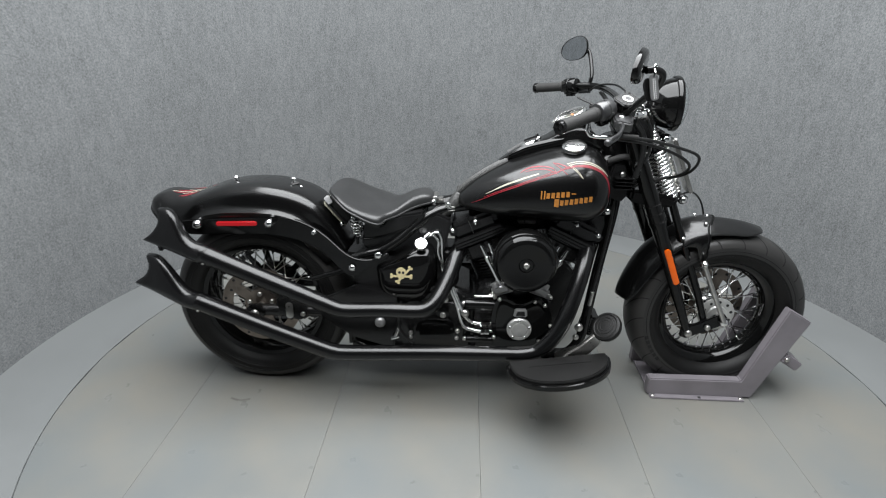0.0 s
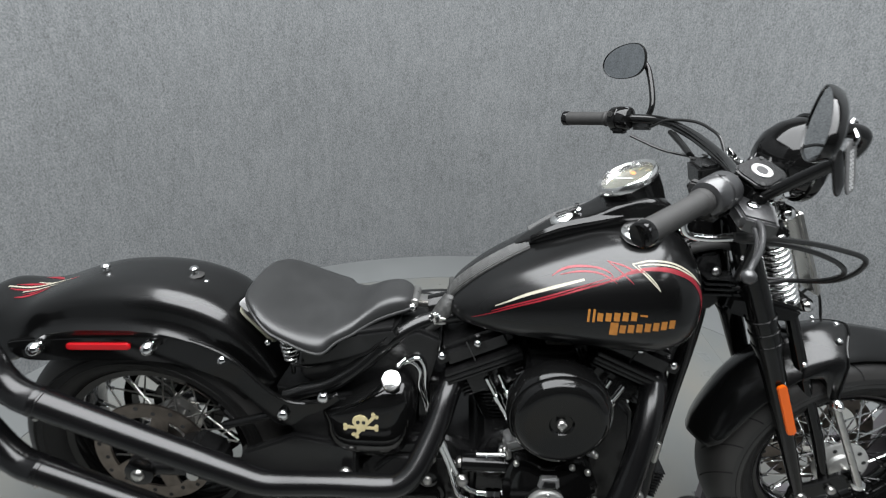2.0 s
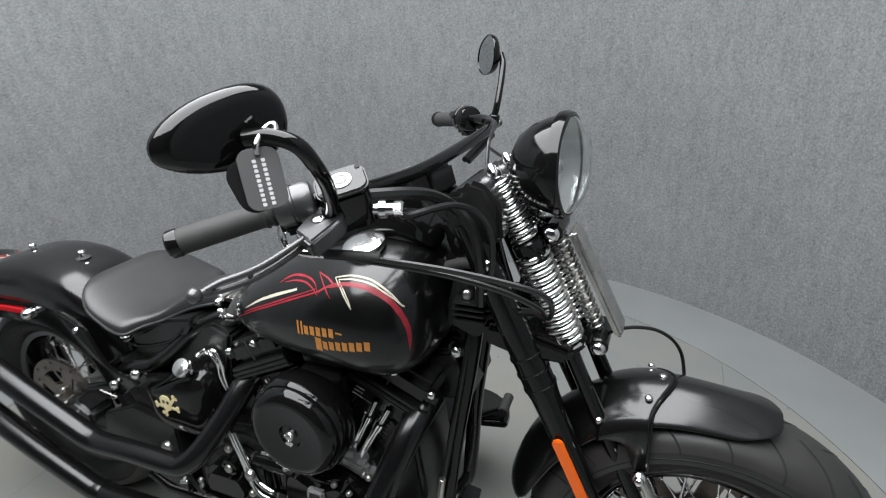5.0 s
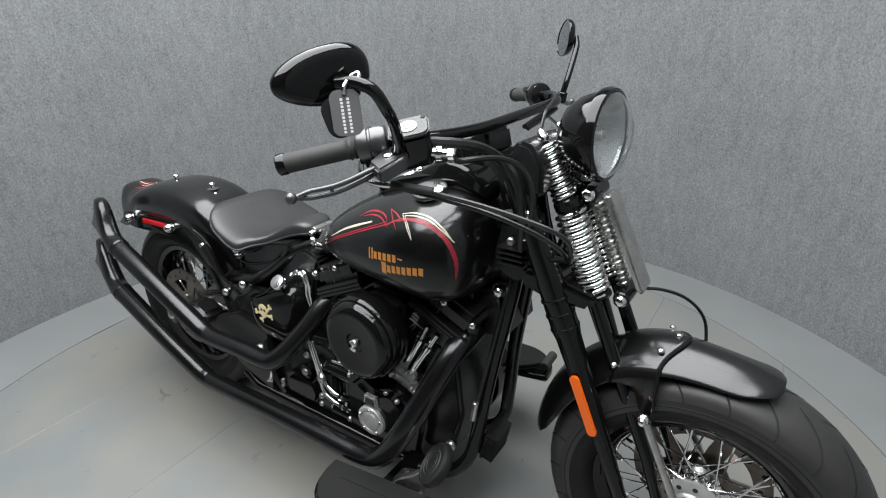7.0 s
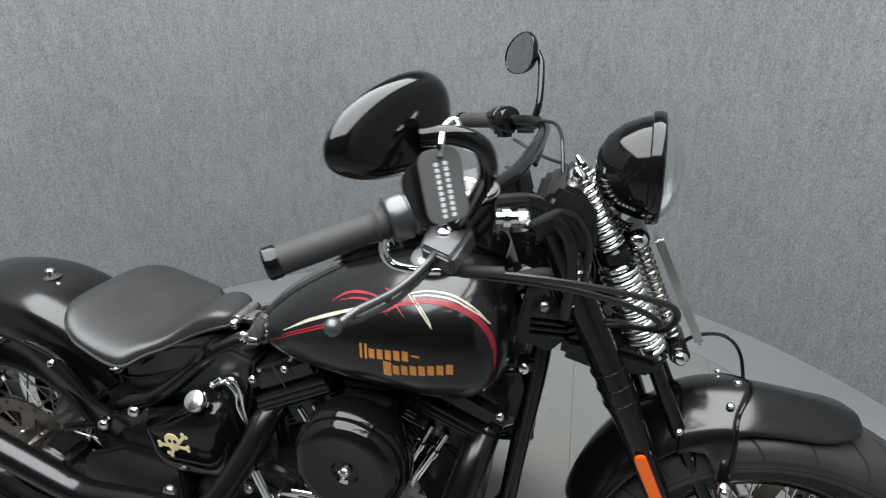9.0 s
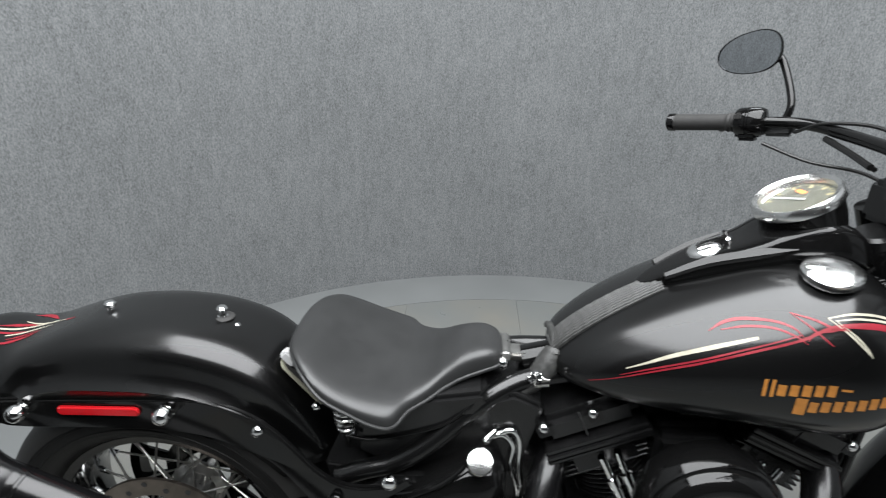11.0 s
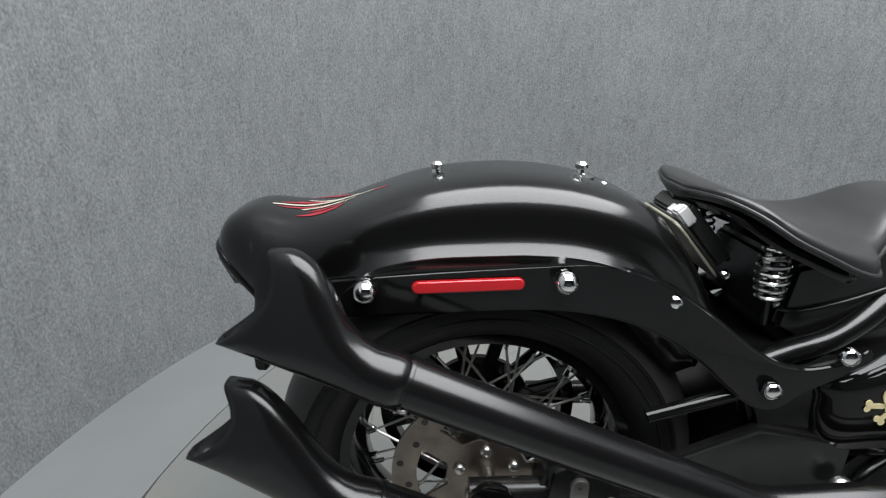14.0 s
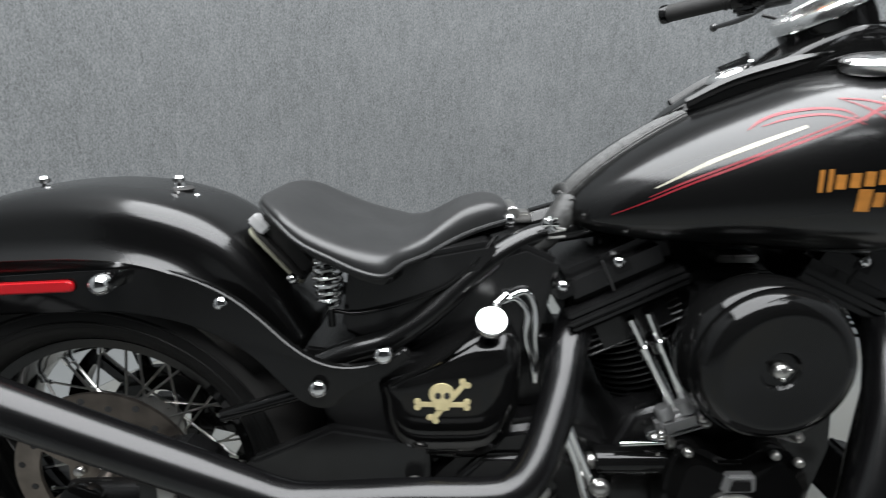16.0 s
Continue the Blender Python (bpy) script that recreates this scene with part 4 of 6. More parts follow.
# cords laid along the strap
for u in (-0.88, -0.66, -0.44, -0.22, 0.0, 0.22, 0.44, 0.66, 0.88):
    line = []
    for i, p in enumerate(strap_path):
        t = (strap_path[min(i + 1, len(strap_path) - 1)] - strap_path[max(i - 1, 0)]).normalized()
        nrm = Vector((-t.z, 0, t.x))
        nrm = nrm if nrm.z > 0 else -nrm
        w = 0.026 + 0.003 * math.sin(i / len(strap_path) * math.pi)
        line.append(p + nrm * (0.0064 + 0.0007 * (i % 2)) + Vector((0, w * u, -u * u * 0.0046)))
    part("strap_cord", tube(line, 0.0019, 6), CORD, tank, "braided leather cord")
wrap = part("leather_wrap", tube(smooth_path([(0.708, -0.036, 0.770), (0.702, -0.042, 0.758), (0.688, -0.050, 0.736), (0.668, -0.056, 0.714), (0.648, -0.06, 0.702)], 4), [0.017, 0.018, 0.019, 0.0195, 0.020, 0.021, 0.0215, 0.0215, 0.021, 0.020, 0.019, 0.0185, 0.018, 0.0175, 0.017, 0.0165, 0.016], 16), STRAPLEATHER, bike, "grey leather wrap laced round the frame tube")
for dz, rot in ((0.0, 25), (0.008, -25), (-0.008, 10)):
    part("lace", rod((0.672, -0.075, 0.728 + dz), (0.696, -0.074, 0.728 + dz + 0.010 * math.sin(radians(rot))), 0.0022, 8), STEEL, wrap)
for ang in (0, 45, 90, 135):
    d = Vector((math.cos(radians(ang)), 0, math.sin(radians(ang)))) * 0.012
    part("lace_knot", rod(Vector((0.672, -0.082, 0.741)) - d, Vector((0.672, -0.082, 0.741)) + d, 0.0032, 8), CHROME, wrap)
part("strap_band", tube(smooth_path([(0.706, s_ * 0.05, 0.782 - abs(s_) ** 2 * 0.012) for s_ in (-1.1, -0.8, -0.4, 0, 0.4, 0.8, 1.1)], 4), 0.007, 12), STRAPLEATHER, bike)

# front fender
FRONT = [(1.318, 0.385, 0.060, 0.030), (1.322, 0.420, 0.076, 0.045), (1.340, 0.480, 0.082, 0.055), (1.372, 0.550, 0.085, 0.060), (1.420, 0.612, 0.086, 0.060), (1.480, 0.660, 0.087, 0.054), (1.545, 0.689, 0.085, 0.048), (1.610, 0.698, 0.080, 0.043),
         (1.670, 0.695, 0.075, 0.040), (1.730, 0.686, 0.071, 0.034), (1.765, 0.677, 0.062, 0.020), (1.785, 0.671, 0.048, 0.012), (1.794, 0.668, 0.028, 0.007)]
ridge = resample([(r[0], r[1]) for r in FRONT], 3)
wid = [v for _, v in resample([(r[0], r[2]) for r in FRONT], 3)]
dep = [v for _, v in resample([(r[0], r[3]) for r in FRONT], 3)]
front_bm = fender(ridge, wid, dep, power=1.4)
FRONT_TREE = tree_of(front_bm)
front_fender = thicken(part("front_fender", front_bm, SATIN, bike, "satin black front fender with saddle bracket"), 0.003)
# bracket that saddles the fender and drops to the steady rods


def on_front_fender(x, y, lift):
    hit = FRONT_TREE.ray_cast(Vector((x, y, 1.0)), Vector((0, 0, -1)))
    return hit[0] + hit[1] * math.copysign(lift, hit[1].z)


def saddle_row(y):
    """Points from the rear edge of the saddle to its swept front edge, over the fender at a side offset y."""
    u = min(1.0, abs(y) / 0.078)
    front = 1.622 - 0.034 * u * u * (3 - 2 * u)
    return [on_front_fender(1.500 + (front - 1.500) * k / 10, y, 0.0055) for k in range(11)]


def drop(x):
    """Lower edge of the saddle's side plates."""
    u = min(1.0, max(0.0, (x - 1.545) / 0.022))
    return 0.614 - 0.054 * u * u * (3 - 2 * u)


rows = [saddle_row(-0.078 + 0.156 * i / 26) for i in range(27)]
for s in (-1, 1):
    edge = rows[0] if s < 0 else rows[-1]
    mid_row = [Vector((p.x, s * 0.0890, p.z - 0.016)) for p in edge]
    low_row = [Vector((p.x, s * 0.0925, min(p.z - 0.024, drop(p.x)))) for p in edge]
    rows = [low_row, mid_row] + rows if s < 0 else rows + [mid_row, low_row]
thicken(part("fender_bracket", loft(rows, cap=False, closed=False), SATIN, front_fender, "satin black fender bracket", 60), 0.0025)
part("bracket_lip", tube([r[-1] for r in rows], 0.0028, 8), GLOSS, front_fender)
for x, y, z in ((1.579, -0.052, 0.688), (1.60, 0.0, 0.702), (1.499, -0.078, 0.640), (1.579, 0.052, 0.688)):
    bolt(front_fender, (x, y, z), (0, y * 8, 1), 0.007, 0.007)
part("brake_hose", tube(smooth_path([(1.492, -0.010, 0.778), (1.516, 0.012, 0.782), (1.548, 0.036, 0.778), (1.583, 0.072, 0.757), (1.612, 0.096, 0.728), (1.631, 0.108, 0.695), (1.640, 0.106, 0.660), (1.642, 0.100, 0.640)], 8), 0.0035, 8), HOSE, bike, "thin black brake hose")

# frame
for s in (-1, 1):
    part("frame_downtube", tube(smooth_path([(1.262, 0.022 + s * 0.025, 0.860), (1.249, 0.012 + s * 0.040, 0.715), (1.219, 0.010 + s * 0.060, 0.529), (1.197, 0.014 + s * 0.082, 0.358), (1.178, 0.008 + s * 0.095, 0.250), (1.12, s * 0.108, 0.190), (1.00, s * 0.115, 0.175)], 6), 0.0175, 16), GLOSS, bike, "gloss black frame downtube")
    part("frame_bottom_rail", tube([(1.00, s * 0.115, 0.175), (0.40, s * 0.13, 0.185), (0.34, s * 0.13, 0.22)], 0.017, 14), GLOSS, bike)
    part("frame_seat_rail", tube(smooth_path([(0.345, s * 0.125, 0.548), (0.390, s * 0.122, 0.566), (0.440, s * 0.118, 0.580), (0.480, s * 0.112, 0.602), (0.520, s * 0.102, 0.632), (0.570, s * 0.088, 0.676), (0.620, s * 0.070, 0.706), (0.67, s * 0.055, 0.722), (0.78, s * 0.035, 0.735)], 5), 0.0175, 16), SATIN, bike, "gloss black frame rail below the seat")
part("frame_backbone", tube([(0.66, 0, 0.720), (0.80, 0, 0.760), (1.10, 0, 0.84), (1.24, 0, 0.90)], 0.030, 16), GLOSS, bike)
part("tank_mount", block((1.226, -0.030, 0.728), (0.04, 0.03, 0.03), 0.006), GLOSS, bike)
bolt(bike, (1.224, -0.044, 0.728), (0, -1, 0), 0.013, 0.014, CHROME, "tank_bolt")
part("neck_gusset", side_slab([(1.20, 0.79), (1.265, 0.76), (1.30, 0.80), (1.262, 0.90), (1.225, 0.89)], -0.045, 0.045, 0.006), ENGINE, bike)
for s in (-1, 1):
    for i in range(4):
        part("cooler_fin", block((1.262, s * 0.052, 0.815 + i * 0.012), (0.060, 0.050, 0.0035), 0.001), ENGINE, bike, smooth=0)

# engine
MX, MZ = 0.940, 0.300
crank = part("crankcase", side_slab([(0.78, 0.165), (1.03, 0.165), (1.058, 0.30), (1.058, 0.40), (1.035, 0.46), (0.99, 0.475), (0.93, 0.46), (0.87, 0.48), (0.80, 0.46), (0.765, 0.38), (0.765, 0.29)], -0.115, 0.125, 0.015, 3), ENGINE, bike, "black v-twin crankcase")
cam_poly = [(v.x, v.y) for v in smooth_path([Vector(p) for p in ((0.845, 0.30, 0), (0.870, 0.268, 0), (0.935, 0.258, 0), (1.005, 0.275, 0), (1.045, 0.315, 0), (1.050, 0.370, 0), (1.020, 0.420, 0), (0.985, 0.432, 0), (0.935, 0.412, 0), (0.885, 0.432, 0), (0.852, 0.420, 0), (0.838, 0.36, 0))], 4, cyclic=True)]
part("cam_cover", side_slab(cam_poly, -0.178, -0.11, 0.016, 4), GLOSS, crank, "gloss black cam cover")
part("cam_window", side_slab([(0.912, 0.374), (0.962, 0.374), (0.958, 0.404), (0.917, 0.404)], -0.186, -0.170, 0.004), ALLOY, crank)
part("cam_window_core", side_slab([(0.920, 0.379), (0.954, 0.379), (0.951, 0.398), (0.924, 0.398)], -0.188, -0.180, 0.002), ENGINE, crank)
part("points_cover", lathe([(0.043, 0), (0.043, 0.008), (0.040, 0.011), (0.031, 0.011), (0.030, 0.008), (0.0265, 0.008), (0.0255, 0.012), (0.012, 0.013), (0, 0.013)], (0.936, -0.178, 0.326), (0, -1, 0), 48), BRUSHED, crank, "brushed round timer cover with five screws")
for i in range(5):
    a = 2 * math.pi * (i + 0.25) / 5
    bolt(crank, (0.936 + 0.0355 * math.cos(a), -0.188, 0.326 + 0.0355 * math.sin(a)), (0, -1, 0), 0.0045, 0.005, CHROME, "cover_screw")
for x, z in ((0.862, 0.435), (0.985, 0.43), (1.02, 0.418), (1.045, 0.34), (0.85, 0.285), (1.01, 0.275)):
    bolt(crank, (x, -0.172, z), (0, -1, 0), 0.007, 0.010, STEEL, "case_screw")


def v_cylinder(tilt, label):
    """Finned cylinder, head and rocker box of one bank; tilt in degrees from upright, forwards positive."""
    t = radians(tilt)
    up = Vector((math.sin(t), 0, math.cos(t)))
    base = Vector((MX, 0, MZ)) + up * 0.160
    prof = [(0.050, 0)]
    h = 0.0
    while h < 0.128:
        prof += [(0.050, h), (0.079, h + 0.0015), (0.079, h + 0.0042), (0.050, h + 0.0055)]
        h += 0.0115
    prof += [(0.050, h)]
    barrel = part("cylinder_barrel", lathe(prof, base, up, 36), ENGINE, bike, label, 30)
    turn = (0, tilt, 0)
    for i in range(5):
        c = base + up * (0.138 + i * 0.0105)
        part("head_fin", block(c, (0.158 - i * 0.003, 0.164, 0.0040), 0.0012, turn, 1), ENGINE, barrel, smooth=0)
    part("cylinder_head", block(base + up * 0.160, (0.125, 0.165, 0.055), 0.008, turn), ENGINE, barrel)
    c = base + up * 0.216
    box_ = part("rocker_box", block(base + up * 0.203, (0.176, 0.226, 0.008), 0.002, turn), ENGINE, bike, "wrinkle black rocker box with layered base")
    part("rocker_plate", block(base + up * 0.2135, (0.180, 0.232, 0.008), 0.002, turn), ENGINE, box_)
    part("rocker_plate", block(base + up * 0.2240, (0.174, 0.226, 0.009), 0.002, turn), ENGINE, box_)
    part("rocker_lid", block(base + up * 0.256, (0.164, 0.208, 0.056), 0.015, turn, 4), ENGINE, box_)
    part("rocker_web", block(base + up * 0.214, (0.160, 0.200, 0.030), 0.002, turn), ENGINE, box_)
    fwd = Vector((math.cos(t), 0, -math.sin(t)))
    for k in ((-0.076, 0.009) if tilt < 0 else (-0.009, 0.076)):
        bolt(box_, c + fwd * k + Vector((0, -0.096, 0)) + up * 0.050, up * 0.4 + Vector((0, -1, 0)), 0.0095, 0.014, CHROME, "rocker_bolt")
        part("bolt_pocket", block(c + fwd * (k + 0.002) + Vector((0, -0.100, 0)) + up * 0.046, (0.030, 0.010, 0.024), 0.003, turn), GLOSS, box_)
    part("lid_joint", block(c + fwd * -0.012 + Vector((0, -0.1035, 0)) + up * 0.040, (0.003, 0.004, 0.050), 0.001, turn), GAP, box_)
    return barrel


v_cylinder(-25, "black finned rear cylinder")
v_cylinder(25, "black finned front cylinder")
for a, b in (((0.866, -0.112, 0.462), (0.790, -0.106, 0.608)), ((0.886, -0.104, 0.466), (0.818, -0.097, 0.614)), ((0.994, -0.104, 0.466), (1.062, -0.097, 0.610)), ((1.016, -0.112, 0.460), (1.092, -0.100, 0.598))):
    a, b = Vector(a), Vector(b)
    part("pushrod_tube", tube([a, a.lerp(b, 0.6), a.lerp(b, 0.61), a.lerp(b, 0.72), a.lerp(b, 0.73), b], [0.0085, 0.0085, 0.0115, 0.0115, 0.007, 0.007], 14), CHROME, bike, "chrome pushrod tube")
for x, tl in ((0.868, -20), (1.008, 20)):
    lb = part("lifter_block", block((x, -0.120, 0.452), (0.066, 0.030, 0.036), 0.010, (0, tl, 0), 3), ALLOY, bike, "bright alloy lifter block")
    part("lifter_flange", block((x, -0.114, 0.436), (0.086, 0.040, 0.010), 0.004, (0, tl, 0)), ALLOY, lb)
    for dx in (-0.016, 0.014):
        part("lifter_socket", lathe([(0.0135, 0), (0.0135, 0.014), (0.0115, 0.018)], (x + dx, -0.120, 0.462 - dx * math.sin(radians(tl))), (math.sin(radians(tl * 1.3)), 0.2, 1), 18), ALLOY, lb)
    for dx in (-0.036, 0.036):
        bolt(lb, (x + dx, -0.132, 0.440 - dx * math.sin(radians(tl))), (0, -0.6, 1), 0.008, 0.010, STEEL)
        bolt(lb, (x + dx * 0.8, -0.136, 0.452 - dx * math.sin(radians(tl))), (0, -1, 0), 0.007, 0.009, STEEL)
part("coil_cover", block((0.955, 0.0, 0.690), (0.42, 0.11, 0.075), 0.012, (0, 0, 0), 3), ENGINE, bike, "black ignition coil cover below the tank")
part("top_mount", block((0.93, -0.070, 0.668), (0.10, 0.030, 0.020), 0.004), ENGINE, bike)

part("front_engine_mount", side_slab([(1.02, 0.20), (1.120, 0.22), (1.150, 0.36), (1.135, 0.50), (1.080, 0.56), (1.02, 0.50)], -0.075, 0.10, 0.012, 3), ENGINE, bike, "black front engine casting")
# round air cleaner
AC = Vector((0.938, -0.170, 0.586))
air = part("air_cleaner", lathe([(0.080, -0.03), (0.104, -0.022), (0.109, 0.0), (0.108, 0.030), (0.104, 0.036)], AC, (0, -1, 0), 64), GLOSS, bike, "gloss black round air cleaner")
part("air_cleaner_cover", lathe([(0.098, 0.028), (0.102, 0.034), (0.101, 0.044), (0.092, 0.057), (0.078, 0.0615), (0.074, 0.0610), (0.040, 0.0560), (0.026, 0.0555), (0.022, 0.0500), (0.0, 0.0500)], AC, (0, -1, 0), 64), GLOSS, air, "dished black cover with centre bolt")
bolt(air, AC + Vector((0, -0.050, 0)), (0, -1, 0), 0.011, 0.012, STEEL)
for a in (0.5, 2.6, 4.7):
    bolt(air, AC + Vector((0.008 * math.cos(a), -0.060, 0.008 * math.sin(a))), (0, -1, 0), 0.003, 0.003, STEEL)
part("intake_cover", block((0.935, -0.04, 0.615), (0.12, 0.14, 0.085), 0.012), ENGINE, bike)
part("wiring_clip", block((0.945, -0.06, 0.690), (0.06, 0.05, 0.012), 0.003), STEEL, bike)

# gearbox, oil tank, starter and pipes
part("gearbox", side_slab([(0.50, 0.170), (0.78, 0.170), (0.775, 0.42), (0.70, 0.45), (0.56, 0.43), (0.49, 0.36)], -0.115, 0.12, 0.018, 3), ENGINE, bike, "black gearbox case")
part("gearbox_end_cover", side_slab([(0.572, 0.250), (0.700, 0.248), (0.712, 0.290), (0.694, 0.326), (0.682, 0.334), (0.600, 0.336), (0.584, 0.324), (0.568, 0.285)], -0.158, -0.112, 0.014, 4), GLOSS, bike, "gloss black gearbox end cover")
part("gearbox_side", side_slab([(0.535, 0.225), (0.750, 0.225), (0.750, 0.360), (0.700, 0.395), (0.580, 0.395), (0.535, 0.350)], -0.128, -0.110, 0.008, 3), ENGINE, bike, "black gearbox side casting")
bolt(bike, (0.478, -0.160, 0.372), (0, -1, 0), 0.016, 0.014, STEEL, "pivot_bolt")
bolt(bike, (0.745, -0.165, 0.372), (0, -1, 0), 0.014, 0.014, STEEL, "pivot_bolt")
OIL = [(0.372, 0.500, 0.570, 0.085), (0.386, 0.462, 0.596, 0.118), (0.408, 0.440, 0.614, 0.140), (0.435, 0.428, 0.626, 0.153), (0.465, 0.423, 0.632, 0.1605), (0.495, 0.421, 0.636, 0.1617), (0.530, 0.421, 0.637, 0.1617), (0.553, 0.474, 0.636, 0.158), (0.574, 0.515, 0.632, 0.150), (0.592, 0.552, 0.622, 0.132), (0.602, 0.575, 0.608, 0.100)]
rings = []
for z, xl, xr, half in smooth_rows(OIL, 3):
    mid_, rad_ = (xl + xr) / 2, (xr - xl) / 2
    rings.append([Vector((mid_ + rad_ * math.copysign(abs(math.cos(a)) ** 0.5, math.cos(a)), half * math.copysign(abs(math.sin(a)) ** 0.36, math.sin(a)), z)) for a in [2 * math.pi * (i + 0.5) / 64 for i in range(64)]])
oil = part("oil_tank", loft(rings), GLOSS, bike, "gloss black oil tank with cream skull emblem", 60)
part("oil_tank_edge", tube(smooth_path([(0.448, -0.150, 0.526), (0.482, -0.152, 0.546), (0.522, -0.152, 0.570), (0.550, -0.149, 0.594), (0.562, -0.145, 0.608)], 4), 0.004, 8), GLOSS, oil)
part("oil_filler", lathe([(0.018, -0.012), (0.0205, 0.002), (0.0225, 0.004), (0.0225, 0.012), (0.020, 0.016), (0.010, 0.0180), (0, 0.0185)], (0.585, -0.142, 0.614), (0, -0.70, 0.71), 32), SPRINGWIRE, bike, "domed chrome oil filler cap")
part("vent_fitting", joined(rod((0.598, -0.104, 0.632), (0.612, -0.096, 0.642), 0.007), ball((0.596, -0.106, 0.630), 0.008)), CHROME, bike)
for dx, dz in ((0, 0), (0.015, 0.010)):
    part("chrome_hose", tube(smooth_path([(0.602 + dx, -0.100, 0.630 + dz), (0.624 + dx, -0.099, 0.636 + dz), (0.642 + dx * 0.7, -0.098, 0.612 + dz), (0.640 + dx, -0.098, 0.575), (0.652 + dx * 0.6, -0.096, 0.535), (0.658, -0.09, 0.50)], 6), 0.0052, 10), CHROME, bike, "braided chrome oil hose")
part("swingarm", tube(smooth_path([(0.46, -0.122, 0.345), (0.30, -0.124, 0.340), (0.12, -0.126, 0.336), (RX - 0.03, -0.130, RZ)], 5), [0.022] * 16, 16), ENGINE, bike, "black swingarm")
part("swingarm", tube(smooth_path([(0.46, 0.122, 0.345), (0.30, 0.124, 0.340), (0.12, 0.126, 0.336), (RX - 0.03, 0.130, RZ)], 5), [0.022] * 16, 16), ENGINE, bike, "black swingarm")
part("swingarm_brace", tube([(0.20, -0.135, 0.470), (0.35, -0.140, 0.520)], 0.010, 12), GLOSS, bike)
part("rear_axle", rod((RX, -0.160, RZ), (RX, 0.16, RZ), 0.013), STEEL, bike)
bolt(bike, (RX, -0.156, RZ), (0, -1, 0), 0.016, 0.016, STEEL, "axle_nut")
part("axle_cup", lathe([(0.030, 0), (0.034, 0.006), (0.034, 0.018), (0.028, 0.022)], (RX, -0.140, RZ), (0, -1, 0), 28), GLOSS, bike)
cal = part("brake_caliper", side_slab([(0.055, 0.325), (0.150, 0.300), (0.185, 0.325), (0.180, 0.385), (0.120, 0.415), (0.065, 0.395)], -0.150, -0.075, 0.012, 3), ENGINE, bike, "black rear brake caliper")
part("caliper_badge", side_slab([(0.112 + a, 0.348 + b) for a, b in rounded(0.026, 0.062, 0.012)], -0.156, -0.146, 0.002), STEEL, cal)
bolt(cal, (0.160, -0.150, 0.335), (0, -1, 0), 0.009, 0.008, STEEL)
for z, x0, x1, r in ((0.394, 0.741, 0.862, 0.021), (0.252, 0.750, 0.850, 0.014)):
    c = part("oil_line_fitting", rod((x0, -0.135, z), (x1, -0.135, z), r, 24), GLOSS, bike, "gloss black cross tube")
    bolt(c, (x0, -0.135, z), (-1, 0, 0), r * 0.6, 0.012, STEEL)
for z, dx in ((0.330, 0.0), (0.299, -0.010)):
    part("chrome_line", tube(smooth_path([(0.697 + dx, -0.148, 0.466), (0.722 + dx, -0.154, 0.405), (0.748 + dx, -0.158, z + 0.022), (0.775, -0.160, z + 0.004), (0.805, -0.160, z), (0.860, -0.150, z)], 6), 0.0068, 12), CHROME, bike, "chrome oil line")
    part("line_nut", lathe([(0.0095, 0), (0.012, 0.003), (0.012, 0.013), (0.0095, 0.015), (0.0095, 0.018), (0.0115, 0.020), (0.0115, 0.032), (0.009, 0.035)], (0.800, -0.160, z), (1, 0, 0), 6), CHROME, bike, "chrome hex fitting", 20)
part("chrome_pin", rod((0.775, -0.15, 0.432), (0.840, -0.15, 0.434), 0.0045, 10), CHROME, bike)
bolt(bike, (0.842, -0.15, 0.434), (1, 0, 0), 0.010, 0.012, STEEL, "fitting_nut")

# small fittings on the gearbox side
bolt(bike, (0.440, -0.150, 0.315), (0, -1, 0), 0.019, 0.016, ALLOY, "dull_plug")
for x, z, r in ((0.551, 0.277, 0.008), (0.551, 0.260, 0.007), (0.720, 0.292, 0.009), (0.717, 0.263, 0.008), (0.674, 0.414, 0.010)):
    bolt(bike, (x, -0.150, z), (0, -1, 0), r, 0.010, STEEL, "case_bolt")
ring = part("filler_plug", lathe([(0.020, -0.030), (0.022, 0.0), (0.022, 0.006), (0.017, 0.008)], (0.666, -0.150, 0.357), (0, -1, 0), 24), GLOSS, bike, "black gearbox filler plug")
bolt(ring, (0.666, -0.157, 0.357), (0, -1, 0), 0.011, 0.008, STEEL)
part("shift_link", rod((0.494, -0.156, 0.256), (0.506, -0.156, 0.296), 0.0055, 10), CHROME, bike)
part("shift_link", rod((0.480, -0.156, 0.252), (0.508, -0.156, 0.262), 0.0065, 10), CHROME, bike)
part("clutch_hose", tube(smooth_path([(0.505, -0.150, 0.330), (0.512, -0.155, 0.295), (0.535, -0.158, 0.262), (0.560, -0.158, 0.240)], 5), 0.006, 10), HOSE, bike)
